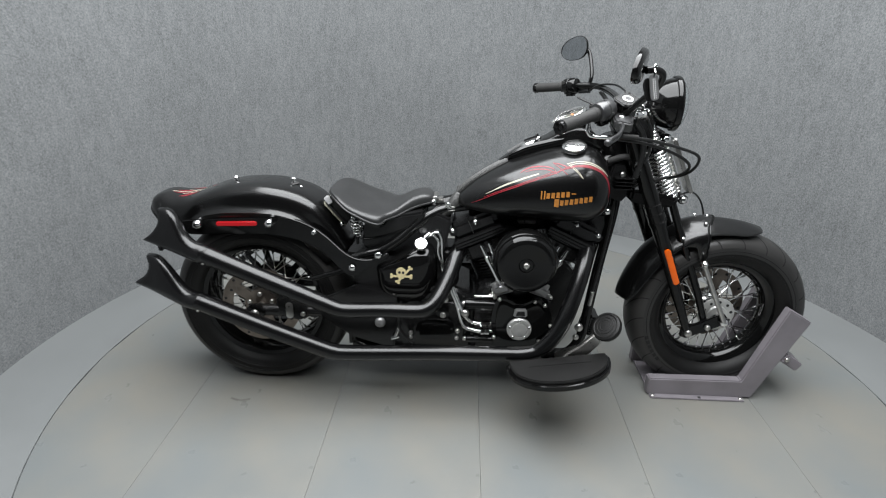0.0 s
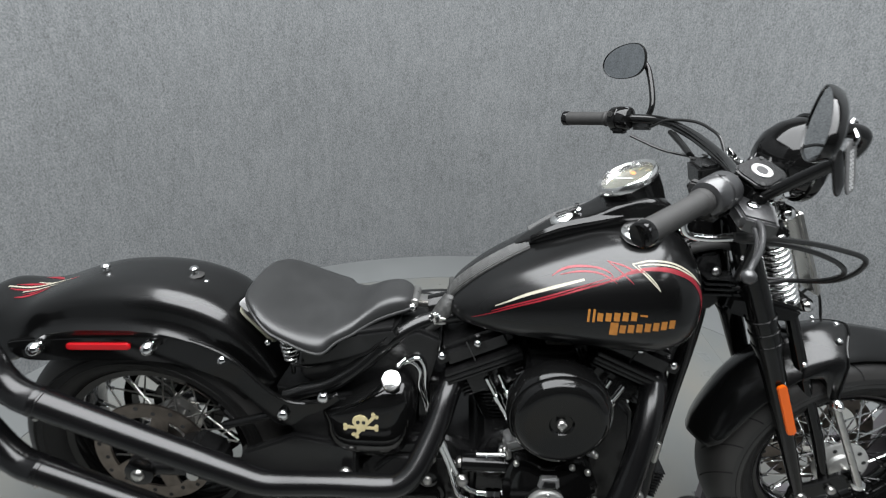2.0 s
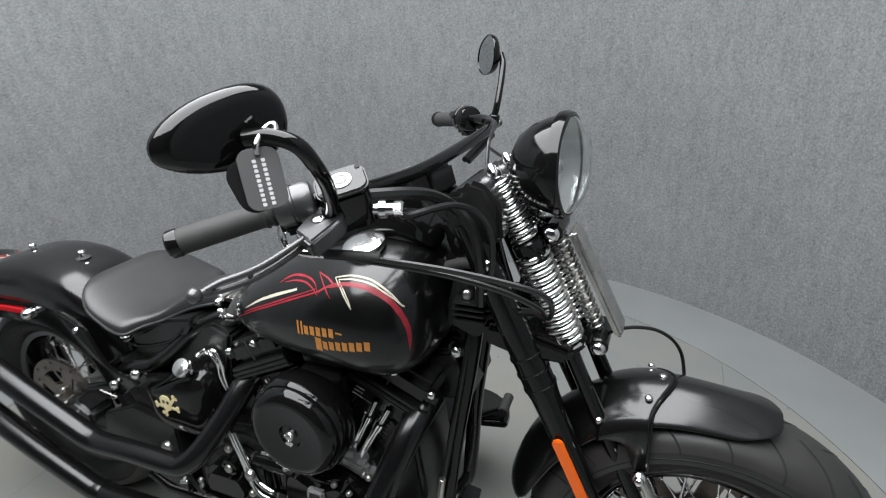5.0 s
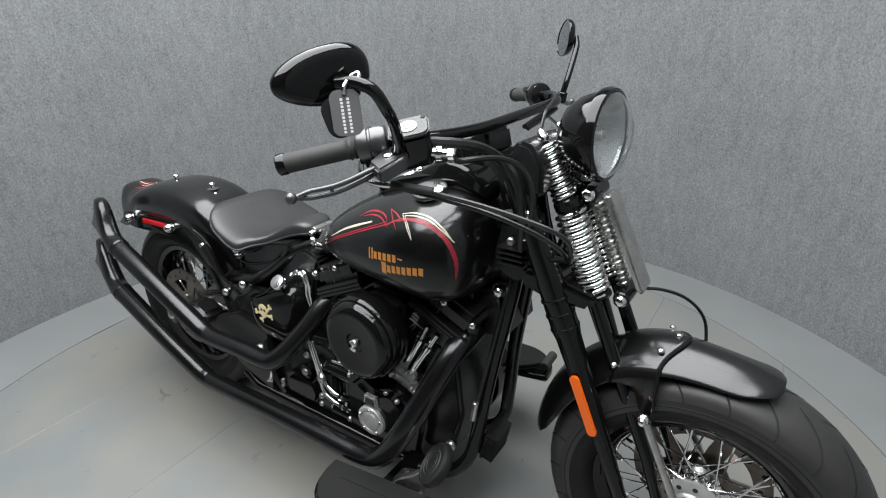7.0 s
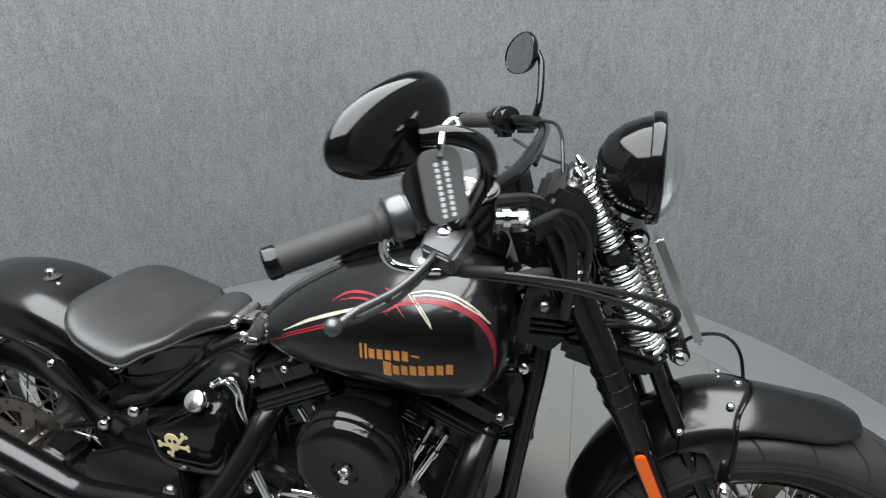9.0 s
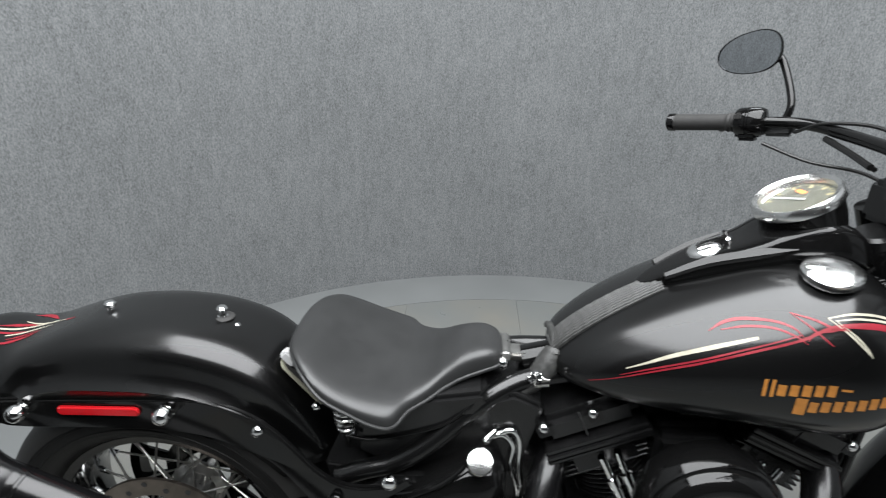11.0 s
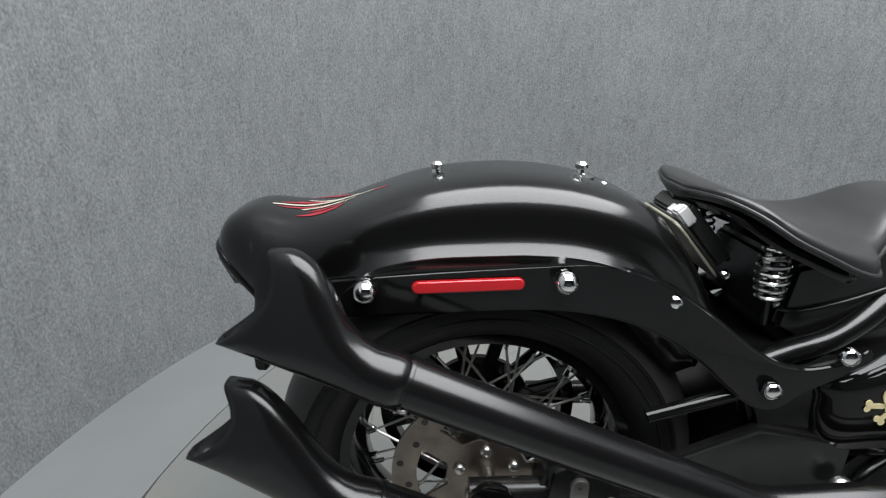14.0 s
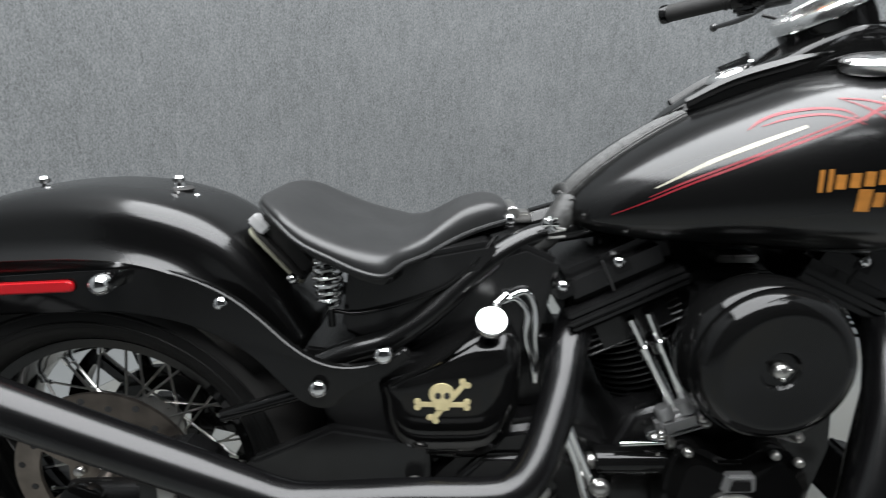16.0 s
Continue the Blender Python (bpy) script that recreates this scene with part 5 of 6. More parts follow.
# black castings that close the space between gearbox, oil tank and rear wheel
part("primary_cover", side_slab([(v.x, v.y) for v in smooth_path([Vector(p) for p in ((0.48, 0.30, 0), (0.55, 0.20, 0), (0.80, 0.185, 0), (1.05, 0.19, 0), (1.135, 0.27, 0), (1.13, 0.38, 0), (1.04, 0.455, 0), (0.80, 0.44, 0), (0.56, 0.42, 0))], 4, cyclic=True)], 0.118, 0.235, 0.020, 3), GLOSS, bike, "gloss black primary drive cover")
# black block added to close the dark gap below the tank's front
part("under_tank_filler", block((1.195, 0.04, 0.655), (0.09, 0.15, 0.12), 0.012, (0, -10, 0), 3), ENGINE, bike)
part("neck_cover", tube([(1.290, 0.020, 0.785), (1.285, 0.020, 0.800), (1.262, 0.020, 0.880), (1.240, 0.020, 0.955), (1.236, 0.020, 0.968)], [0.044, 0.050, 0.047, 0.050, 0.044], 28), GLOSS, bike, "black steering neck")
part("starter_housing", block((0.668, 0.0, 0.500), (0.10, 0.13, 0.15), 0.02, (0, 0, 0), 3), ENGINE, bike)
for s in (-1, 1):
    part("frame_casting", side_slab([(0.335, 0.50), (0.37, 0.515), (0.44, 0.56), (0.50, 0.56), (0.50, 0.33), (0.40, 0.30), (0.345, 0.36), (0.36, 0.44)], s * 0.118 - 0.014, s * 0.118 + 0.014, 0.008), ENGINE, bike, "black cast frame side plate")
part("gearbox_mount", block((0.445, 0, 0.260), (0.27, 0.22, 0.19), 0.02, (0, 0, 0), 3), ENGINE, bike)
part("swingarm_plate", side_slab([(0.215, 0.330), (0.335, 0.245), (0.49, 0.200), (0.50, 0.430), (0.36, 0.455), (0.235, 0.400)], -0.146, -0.122, 0.006), ENGINE, bike, "black swingarm side plate")
part("battery_case", side_slab([(0.40, 0.545), (0.655, 0.545), (0.690, 0.690), (0.640, 0.712), (0.560, 0.690), (0.440, 0.650)], -0.092, 0.092, 0.008), ENGINE, bike, "black battery case")
part("tray_edge", tube(smooth_path([(0.366, -0.108, 0.622), (0.400, -0.108, 0.618), (0.462, -0.108, 0.633), (0.521, -0.108, 0.656), (0.551, -0.106, 0.680), (0.572, -0.102, 0.700), (0.596, -0.092, 0.728)], 4), 0.0032, 10), GLOSS, bike, "rolled edge of the battery tray")
part("inner_mudguard", side_slab([(0.325, 0.34), (0.392, 0.34), (0.405, 0.45), (0.392, 0.56), (0.320, 0.57), (0.345, 0.45)], -0.115, 0.115, 0.004), ENGINE, bike)

# exhausts
UP = [(0.735, -0.035, 0.590), (0.718, -0.070, 0.578), (0.702, -0.105, 0.552), (0.688, -0.138, 0.515), (0.668, -0.172, 0.476), (0.643, -0.207, 0.438), (0.614, -0.226, 0.415), (0.575, -0.230, 0.407), (0.460, -0.230, 0.406), (0.345, -0.230, 0.400), (0.300, -0.230, 0.406), (0.255, -0.230, 0.424), (0.080, -0.228, 0.496), (-0.130, -0.224, 0.584)]
LO = [(1.168, -0.050, 0.615), (1.160, -0.090, 0.600), (1.148, -0.128, 0.572), (1.130, -0.165, 0.522), (1.106, -0.200, 0.455), (1.080, -0.228, 0.392), (1.052, -0.240, 0.340), (1.022, -0.245, 0.300), (0.990, -0.245, 0.275), (0.945, -0.245, 0.264), (0.880, -0.245, 0.261), (0.621, -0.245, 0.253), (0.345, -0.245, 0.240), (0.292, -0.245, 0.243), (0.245, -0.245, 0.257), (0.052, -0.243, 0.330), (-0.165, -0.236, 0.414)]


def exhaust(path, r, r_end, label, tail):
    p = smooth_path(path, 5)
    n = len(p)
    rr = [r + 0.0035 * max(0, 1 - i / n / 0.5) + (r_end - r) * max(0, (i / n - 0.62) / 0.38) for i in range(n)]
    pipe = part("exhaust_pipe", tube(p, rr, 28), PIPE, bike, label)
    end, d = Vector(path[-1]), (Vector(path[-1]) - Vector(path[-2])).normalized()
    part("clamp_band", lathe([(r_end + 0.0002, -0.003), (r_end + 0.0012, -0.002), (r_end + 0.0012, 0.002), (r_end + 0.0002, 0.003)], end, d, 28), PIPE, pipe)
    bolt(pipe, end + Vector((-0.002, -r_end * 0.75, -r_end * 0.72)), (0, -0.72, -0.70), 0.005, 0.004, STEEL, "clamp_rivet")
    # fishtail: sections from the pipe's round to a tall, thin, hollow-cut end
    rings = []
    steps = 14
    for i in range(steps + 1):
        t = i / steps
        row = []
        for j in range(32):
            a = 2 * math.pi * j / 32
            v = math.sin(a)
            u = (v + 1) / 2
            top, low = tail[0](t), tail[1](t)
            p0 = Vector(low).lerp(Vector(top), u)
            cut = tail[2] * (t ** 3) * (1 - (2 * u - 1) ** 2)
            half = (r_end + (0.026 - r_end) * t) * abs(math.cos(a)) ** (1 - 0.45 * t)
            row.append(Vector((p0[0] + cut, end.y + half * math.copysign(1, math.cos(a)) + tail[3] * t, p0[1])))
        rings.append(row)
    tip = part("fishtail_tip", loft(rings, cap=False), PIPE, pipe, "black fishtail exhaust tip")
    thicken(tip, 0.002)
    return pipe


def curve2(pts):
    v = smooth_path([Vector((a, b, 0)) for a, b in pts], 10)
    return lambda t: tuple(v[min(int(t * (len(v) - 1) + 0.5), len(v) - 1)])[:2]


exhaust(UP, 0.0262, 0.0315, "matt black upper exhaust pipe with fishtail tip",
        (curve2([(-0.116, 0.612), (-0.165, 0.626), (-0.195, 0.655), (-0.210, 0.690), (-0.228, 0.718), (-0.252, 0.732), (-0.281, 0.731)]),
         curve2([(-0.143, 0.552), (-0.195, 0.568), (-0.250, 0.586), (-0.300, 0.602), (-0.352, 0.619)]), 0.030, 0.036))
exhaust(LO, 0.0262, 0.0315, "matt black lower exhaust pipe with fishtail tip",
        (curve2([(-0.151, 0.443), (-0.192, 0.447), (-0.226, 0.470), (-0.257, 0.513), (-0.288, 0.550), (-0.316, 0.565), (-0.347, 0.565)]),
         curve2([(-0.176, 0.384), (-0.235, 0.396), (-0.298, 0.420), (-0.348, 0.438), (-0.408, 0.459)]), 0.034, 0.046))
part("pipe_bracket", block((-0.305, -0.180, 0.592), (0.016, 0.012, 0.034), 0.003), ENGINE, bike)

# handlebar
BAR_PTS = {
    -1: [Vector(p) for p in ((1.213, -0.030, 1.106), (1.205, -0.090, 1.102), (1.192, -0.150, 1.100), (1.170, -0.220, 1.100), (1.138, -0.275, 1.100), (1.075, -0.325, 1.090), (0.975, -0.396, 1.062))],
    1: [Vector(p) for p in ((1.222, 0.090, 1.113), (1.223, 0.200, 1.117), (1.213, 0.235, 1.121), (1.190, 0.272, 1.122), (1.152, 0.303, 1.119), (1.118, 0.331, 1.114), (1.013, 0.433, 1.097))],
}
GRIPS = {-1: (Vector((1.080, -0.3215, 1.0895)), Vector((0.970, -0.399, 1.0605))), 1: (Vector((1.105, 0.344, 1.1115)), Vector((1.009, 0.437, 1.096)))}
bar = part("handlebar", tube(smooth_path([p for p in reversed(BAR_PTS[-1])] + BAR_PTS[1], 6), 0.0112, 16), GLOSS, bike, "gloss black swept handlebar")
for s in (-1, 1):
    part("riser", tube([(1.240, -0.02 + s * 0.045, 1.005), (1.200, -0.045 + s * 0.028, 1.050)], 0.015, 16), ENGINE, bar)
clamp = part("riser_clamp", block((1.196, -0.045, 1.066), (0.042, 0.086, 0.046), 0.006, (0, -14, -6)), ENGINE, bar, "black riser clamp with cap bolts")
for dx in (-0.016, 0.018):
    for dy in (-0.032, 0.032):
        part("clamp_bolt", lathe([(0.0065, 0), (0.0065, 0.003), (0.004, 0.003), (0.0035, 0.001), (0, 0.001)], (1.192 + dx * 0.7, -0.045 + dy, 1.0895 + dx * 0.18), (0.2, 0, 1), 14), GAP, clamp)
for s in (-1, 1):
    gi, go = GRIPS[s]
    ax = (go - gi).normalized()
    grip = part("grip", lathe([(0.0185, 0.0), (0.0205, 0.004), (0.0180, 0.008), (0.0180, 0.010), (0.0205, 0.013), (0.0180, 0.017), (0.0172, 0.022), (0.0176, 0.076), (0.0180, 0.128)], gi, ax, 24), GRIPRUB, bike, "dark grey ribbed rubber grip")
    part("grip_end", lathe([(0.0185, 0), (0.0195, 0.003), (0.0195, 0.014), (0.0165, 0.017), (0.010, 0.015), (0, 0.015)], gi + ax * 0.128, ax, 24), GLOSS, grip, "gloss black grip end cap")
    hc = gi - ax * 0.026
    q = (-ax).to_track_quat("X", "Z").to_matrix().to_4x4()
    e = q.to_euler()
    ed = tuple(math.degrees(v) for v in e)
    house = part("switch_housing", lathe([(0.019, -0.030), (0.026, -0.028), (0.029, -0.022), (0.0295, -0.004), (0.0275, -0.002), (0.0275, 0.001), (0.0295, 0.003), (0.029, 0.018), (0.026, 0.024), (0.020, 0.026)], hc + Vector((0, 0, 0.001)), ax, 28), HOUSING if s < 0 else GLOSS, bike, "black switch housing")
    part("switch_button", block(hc + Vector((-0.028, 0, 0.012)) + Vector((0, -s * 0.006, 0)), (0.014, 0.020, 0.014), 0.003, ed), GRIPRUB, house)
    part("switch_button", block(hc + Vector((-0.026, 0, -0.008)) + Vector((0, s * 0.008, 0)), (0.012, 0.014, 0.012), 0.003, ed), GRIPRUB, house)
    # flat dark disc painted for the shade inside the bolt hole
    part("bolt_hole", lathe([(0.0055, 0), (0.0055, 0.0008)], hc + Vector((0.002, s * 0.002, 0.0300)), (0, 0, 1), 14), GAP, house)
    part("switch_lower_case", block(hc + Vector((0.002, 0, -0.022)), (0.046, 0.034, 0.030), 0.008, ed, 3), GLOSS, house)
    mc = Vector((1.161, -0.279, 1.099)) if s < 0 else gi - ax * 0.088 + Vector((0.012, -0.008, 0.004))
    if s < 0:
        lean = (24, ed[1], ed[2])
        up_ = pose(0, 0, 0, *lean) @ Vector((0, 0, 1))
        top_ = mc + Vector((0.006, 0, 0.006))
        res = part("brake_reservoir", slab(rounded(0.066, 0.052, 0.014), pose(*(top_ - up_ * 0.045), *lean), 0.064, 0.005, 3), GLOSS, bike, "black brake master cylinder with sight glass")
        part("reservoir_lid", slab(rounded(0.071, 0.057, 0.017), pose(*(top_ + up_ * 0.019), *lean), 0.008, 0.003, 3), ENGINE, res)
        part("sight_glass", lathe([(0.0155, 0), (0.0155, 0.002), (0.0100, 0.0025), (0.009, 0.001), (0, 0.001)], top_ + up_ * 0.0265, up_, 24), BRUSHED, res, "pale sight glass ring")
        part("sight_dot", lathe([(0.0085, 0), (0.0085, 0.0012)], top_ + up_ * 0.0279, up_, 20), HOUSING, res)
        for k in (-1, 1):
            part("lid_screw", lathe([(0.004, 0), (0.004, 0.001), (0.002, 0.0015), (0, 0.0005)], top_ + up_ * 0.027 + pose(0, 0, 0, *lean) @ Vector((k * 0.027, k * 0.019, 0)), up_, 12), GAP, res)
        part("brake_banjo", joined(rod((1.197, -0.262, 1.083), (1.236, -0.250, 1.083), 0.0085, 12), lathe([(0.013, 0), (0.013, 0.009)], (1.207, -0.259, 1.083), (0.95, 0.28, 0), 18), lathe([(0.011, 0), (0.011, 0.010), (0.008, 0.013)], (1.226, -0.253, 1.083), (0.95, 0.28, 0), 6)), CHROME, res, "chrome banjo bolt")
    if s < 0:
        perch = part("lever_perch", slab([(0.030, -0.045), (0.034, 0.010), (0.020, 0.030), (-0.016, 0.034), (-0.024, 0.008), (-0.016, -0.030)], pose(1.150, -0.316, 1.058, 18, 0, -12), 0.028, 0.005, 3), HOUSING, bike, "black lever perch")
        bolt(perch, (1.151, -0.324, 1.084), (0.05, -0.3, 0.95), 0.010, 0.005, CHROME, "lever_pivot")
        L0 = Vector((1.148, -0.335, 1.068))
    else:
        perch = part("lever_perch", block(gi - ax * 0.055 + Vector((0.030, 0, -0.012)), (0.060, 0.026, 0.030), 0.008, ed, 3), HOUSING, bike, "black lever perch")
        bolt(perch, gi - ax * 0.040 + Vector((0.036, -0.004, 0.002)), (0, 0, 1), 0.010, 0.006, CHROME, "lever_pivot")
        L0 = gi - ax * 0.040 + Vector((0.038, 0, -0.010))
    tip = Vector((1.080, -0.479, 1.038)) if s < 0 else Vector((1.150, 0.505, 1.078))
    mids = [L0, L0.lerp(tip, 0.25) + Vector((0.010, s * 0.004, -0.002)), L0.lerp(tip, 0.55) + Vector((0.010, s * 0.004, -0.006)), L0.lerp(tip, 0.85) + Vector((0.002, 0, -0.003)), tip]
    path = smooth_path(mids, 6)
    if s < 0:
        across = Vector((0.25, 0.0, 0.97))
        rails = []
        for sgn in (-1, 1):
            rail = []
            for i, p in enumerate(path):
                k = i / (len(path) - 1)
                w = 0.0062 * min(1.0, max(0.0, (0.93 - k) / 0.22)) * min(1.0, 0.55 + k * 2)
                rail.append(p + across * (w * sgn))
            rails.append(tube(rail, [0.0046 - 0.0008 * i / len(rail) for i in range(len(rail))], 10))
        n = len(path)
        for i, wide in ((1, 0.012), (3, 0.010), (n * 55 // 100, 0.006)):
            rails.append(tube([path[i] - across * 0.006, path[i] + across * 0.006], wide * 0.5, 10))
        rails.append(tube(path[int(n * 0.78):], 0.0050, 10))
        lev = part("lever", joined(*rails), HOUSING, bike, "black slotted brake lever with ball end")
    else:
        lev = part("lever", tube(path, [0.0072 - 0.0028 * i / len(path) for i in range(len(path))], 12), HOUSING, bike, "black control lever with ball end")
    part("lever_ball", ball(tip, 0.0095), HOUSING, lev)
    # mirror on a bent arm
    mcen = Vector((1.1365, -0.446, 1.219)) if s < 0 else Vector((1.142, 0.432, 1.248))
    nrm = (Vector((-0.912, 0.385, 0.110)) if s < 0 else Vector((-0.83, -0.56, 0.06))).normalized()
    ARM_PATH = [(1.160, -0.312, 1.085), (1.172, -0.322, 1.104), (1.197, -0.360, 1.142), (1.212, -0.398, 1.175), (1.209, -0.420, 1.202), (1.186, -0.432, 1.213), (1.160, -0.440, 1.212)]
    base = Vector((1.160, -0.312, 1.085)) if s < 0 else Vector((1.190, 0.325, 1.112))
    arm_end = mcen - nrm * 0.018 + Vector((0.028, -s * 0.035, 0.006))
    arm = part("mirror_arm", tube(smooth_path(ARM_PATH if s < 0 else [base, base + Vector((0.010, s * 0.006, 0.045)), base.lerp(arm_end, 0.62) + Vector((0.010, s * 0.006, 0.026)), arm_end], 7), (0.0092 if s < 0 else 0.0075), 14), GLOSS, bike, "gloss black bent mirror arm")
    z = nrm
    x = Vector((0, 0, 1)).cross(z).normalized()
    y = z.cross(x)
    outline = []
    for i in range(40):
        a = 2 * math.pi * i / 40
        rx, rz = (0.075, 0.0413) if s < 0 else (0.071, 0.044)
        k = 1 + (0.25 if s < 0 else 0.16) * math.cos(a) * s
        outline.append((rx * math.copysign(abs(math.cos(a)) ** 0.88, math.cos(a)), rz * k * math.copysign(abs(math.sin(a)) ** 0.88, math.sin(a))))
    tilt_ = radians(-8) if s < 0 else radians(12)
    rot = Matrix.Rotation(tilt_, 4, "Z")
    MM = Matrix.Translation(mcen) @ Matrix((x, y, z)).transposed().to_4x4() @ rot
    rings = []
    for sc, h in ((0.0, -0.017), (0.60, -0.0166), (0.80, -0.0155), (0.91, -0.0120), (0.975, -0.006), (1.0, 0.0), (0.985, 0.003), (0.955, 0.003), (0.945, 0.0005)):
        rings.append([MM @ Vector((a * max(sc, 0.002), b * max(sc, 0.002), h)) for a, b in outline])
    part("mirror_shell", loft(rings, cap=False), GLOSS, arm, "gloss black oval mirror shell")
    part("mirror_glass", slab([(a * 0.95, b * 0.95) for a, b in outline], MM, 0.0012, 0), MIRROR, arm, "mirror glass", smooth=0)
    part("mirror_foot", rod(base - Vector((0, 0, 0.012)), base + Vector((0.004, 0, 0.014)), 0.012, 14), GLOSS, arm)

# cables and hoses
def cable(pts, r=0.0035, name="cable", mat=None):
    return part(name, tube(smooth_path(pts, 8), r, 8), mat or HOSE, bike)


cable([(1.185, 0.268, 1.105), (1.208, 0.225, 1.128), (1.242, 0.157, 1.136), (1.258, 0.100, 1.128), (1.264, 0.055, 1.112), (1.270, 0.02, 1.06)])
cable([(1.150, 0.31, 1.075), (1.22, 0.26, 1.05), (1.28, 0.18, 1.045), (1.30, 0.08, 1.02)])
cable([(1.160, -0.295, 1.024), (1.233, -0.285, 1.018), (1.300, -0.262, 1.004), (1.360, -0.240, 0.987), (1.412, -0.222, 0.969), (1.433, -0.207, 0.950), (1.434, -0.188, 0.922), (1.424, -0.160, 0.895), (1.405, -0.115, 0.872), (1.380, -0.078, 0.857), (1.33, -0.060, 0.846), (1.27, -0.06, 0.83)], 0.0046, "throttle_cable")
cable([(1.160, -0.288, 1.016), (1.233, -0.270, 1.005), (1.300, -0.245, 0.987), (1.365, -0.219, 0.961), (1.405, -0.200, 0.936), (1.418, -0.178, 0.912), (1.408, -0.135, 0.882), (1.372, -0.085, 0.856), (1.29, -0.06, 0.82)], 0.0046, "throttle_cable")
cable([(1.180, -0.250, 1.098), (1.222, -0.200, 1.090), (1.241, -0.150, 1.072), (1.260, -0.110, 1.041), (1.288, -0.106, 1.000), (1.296, -0.100, 0.937), (1.290, -0.085, 0.86)], 0.0095, "wire_sleeve")
cable([(1.232, -0.251, 1.083), (1.238, -0.243, 1.070), (1.258, -0.200, 1.068), (1.276, -0.150, 1.060), (1.298, -0.112, 1.037), (1.316, -0.104, 1.000), (1.316, -0.098, 0.945), (1.30, -0.08, 0.88)], 0.0055, "brake_line")
cable([(1.214, 0.215, 1.102), (1.213, 0.140, 1.090), (1.210, 0.075, 1.078)], 0.006, "switch_wire_sleeve")
cable([(1.224, 0.215, 1.100), (1.222, 0.140, 1.086), (1.218, 0.075, 1.074)], 0.0045, "switch_wire")
part("cable_elbow", tube(smooth_path([(1.068, -0.300, 1.062), (1.066, -0.300, 1.040), (1.078, -0.300, 1.026), (1.110, -0.305, 1.024), (1.150, -0.305, 1.027)], 6), 0.006, 12), CHROME, bike, "chrome throttle cable elbow")
part("cable_sleeve", rod((1.140, -0.307, 1.028), (1.215, -0.285, 1.022), 0.0075, 12), GRIPRUB, bike)
cable([(1.30, 0.06, 0.97), (1.34, 0.03, 0.90), (1.32, 0.02, 0.80)], 0.005)
cable([(1.250, -0.03, 0.77), (1.236, -0.055, 0.66), (1.214, -0.075, 0.52), (1.190, -0.092, 0.38)], 0.006)
cable([(1.255, 0.05, 0.78), (1.243, 0.06, 0.62), (1.215, 0.07, 0.45), (1.19, 0.08, 0.30)], 0.005)
part("wiring_loom", tube(smooth_path([(1.21, -0.03, 0.90), (1.26, -0.05, 0.92), (1.31, -0.045, 0.90), (1.33, -0.03, 0.84)], 6), 0.011, 12), GRIPRUB, bike)

# small bright fittings on the neck and downtube
part("tube_clip", rod((1.199, -0.093, 0.440), (1.193, -0.096, 0.386), 0.0075, 12), STEEL, bike, "bright sleeve on the downtube")
bolt(bike, (1.305, -0.087, 0.938), (0.3, -1, 0.2), 0.010, 0.010, CHROME, "neck_bolt")
bolt(bike, (1.256, -0.058, 0.862), (0.3, -1, 0.2), 0.010, 0.008, STEEL, "neck_bolt")
part("horn_ring", lathe([(0.014, 0), (0.017, 0.002), (0.017, 0.008), (0.014, 0.010)], (1.296, -0.082, 0.898), (0.5, -0.8, 0.3), 24, closed=True), CHROME, bike, "bright ring on the steering neck")
part("hose_crimp", rod((1.266, -0.030, 0.822), (1.259, -0.034, 0.785), 0.0085, 14), STEEL, bike)

# floorboards and brake pedal
for s in (-1, 1):
    poly = [(0.0, 0.0), (0.345, 0.0)] + [(0.1725 + 0.1725 * math.cos(a), -0.155 * math.sin(a) ** 0.75) for a in [math.pi * i / 20 for i in range(1, 20)]]
    B = Matrix.Translation((0.888, s * 0.280, 0.252)) @ pose(0, 0, 0, 0, -9, 0)
    pts = [(x, y if s < 0 else -y) for x, y in poly]
    fb = part("floorboard", slab(pts, B @ Matrix.Translation((0, 0, -0.030)), 0.024, 0.006, 3), GLOSS, bike, "black half-moon rider floorboard with rubber pad")
    part("board_pad", slab([(0.1725 + (x - 0.1725) * 0.93, -s * -0.005 + y * 0.91) for x, y in pts], B @ Matrix.Translation((0, 0, -0.007)), 0.012, 0.003), RUBBER, fb, "ribbed rubber pad")
    part("pad_bar", slab([(0.075 + 0.2 * u, (-0.052 + 0.020 * v) * (1 if s < 0 else -1)) for u, v in ((0, 0), (1, 0), (1, 1), (0, 1))], B @ Matrix.Translation((0, 0, 0.0048)), 0.0015, 0.0005), RUBBER, fb)
    part("board_bracket", block((1.05, s * 0.215, 0.230), (0.05, 0.17, 0.018), 0.004, (0, -11, 0)), GLOSS, fb)
pedal = part("brake_pedal", side_slab([(1.040, 0.222), (1.105, 0.222), (1.150, 0.268), (1.222, 0.366), (1.218, 0.400), (1.196, 0.394), (1.135, 0.326), (1.090, 0.292)], -0.276, -0.256, 0.006, 3), STEEL, bike, "polished brake pedal arm")
PA = Vector((-0.62, -0.42, 0.66)).normalized()
part("pedal_pad", lathe([(0.040, -0.013), (0.048, -0.009), (0.051, 0.0), (0.048, 0.009), (0.041, 0.012), (0.038, 0.010), (0.024, 0.012), (0, 0.013)], (1.210, -0.280, 0.402), PA, 36), RUBBER, pedal, "round black rubber pedal pad")
for r in (0.028, 0.018):
    part("pad_rib", lathe([(r - 0.002, 0.0095), (r, 0.0135), (r + 0.002, 0.0095)], (1.210, -0.280, 0.402), PA, 32, cap=False), GRIPRUB, pedal)
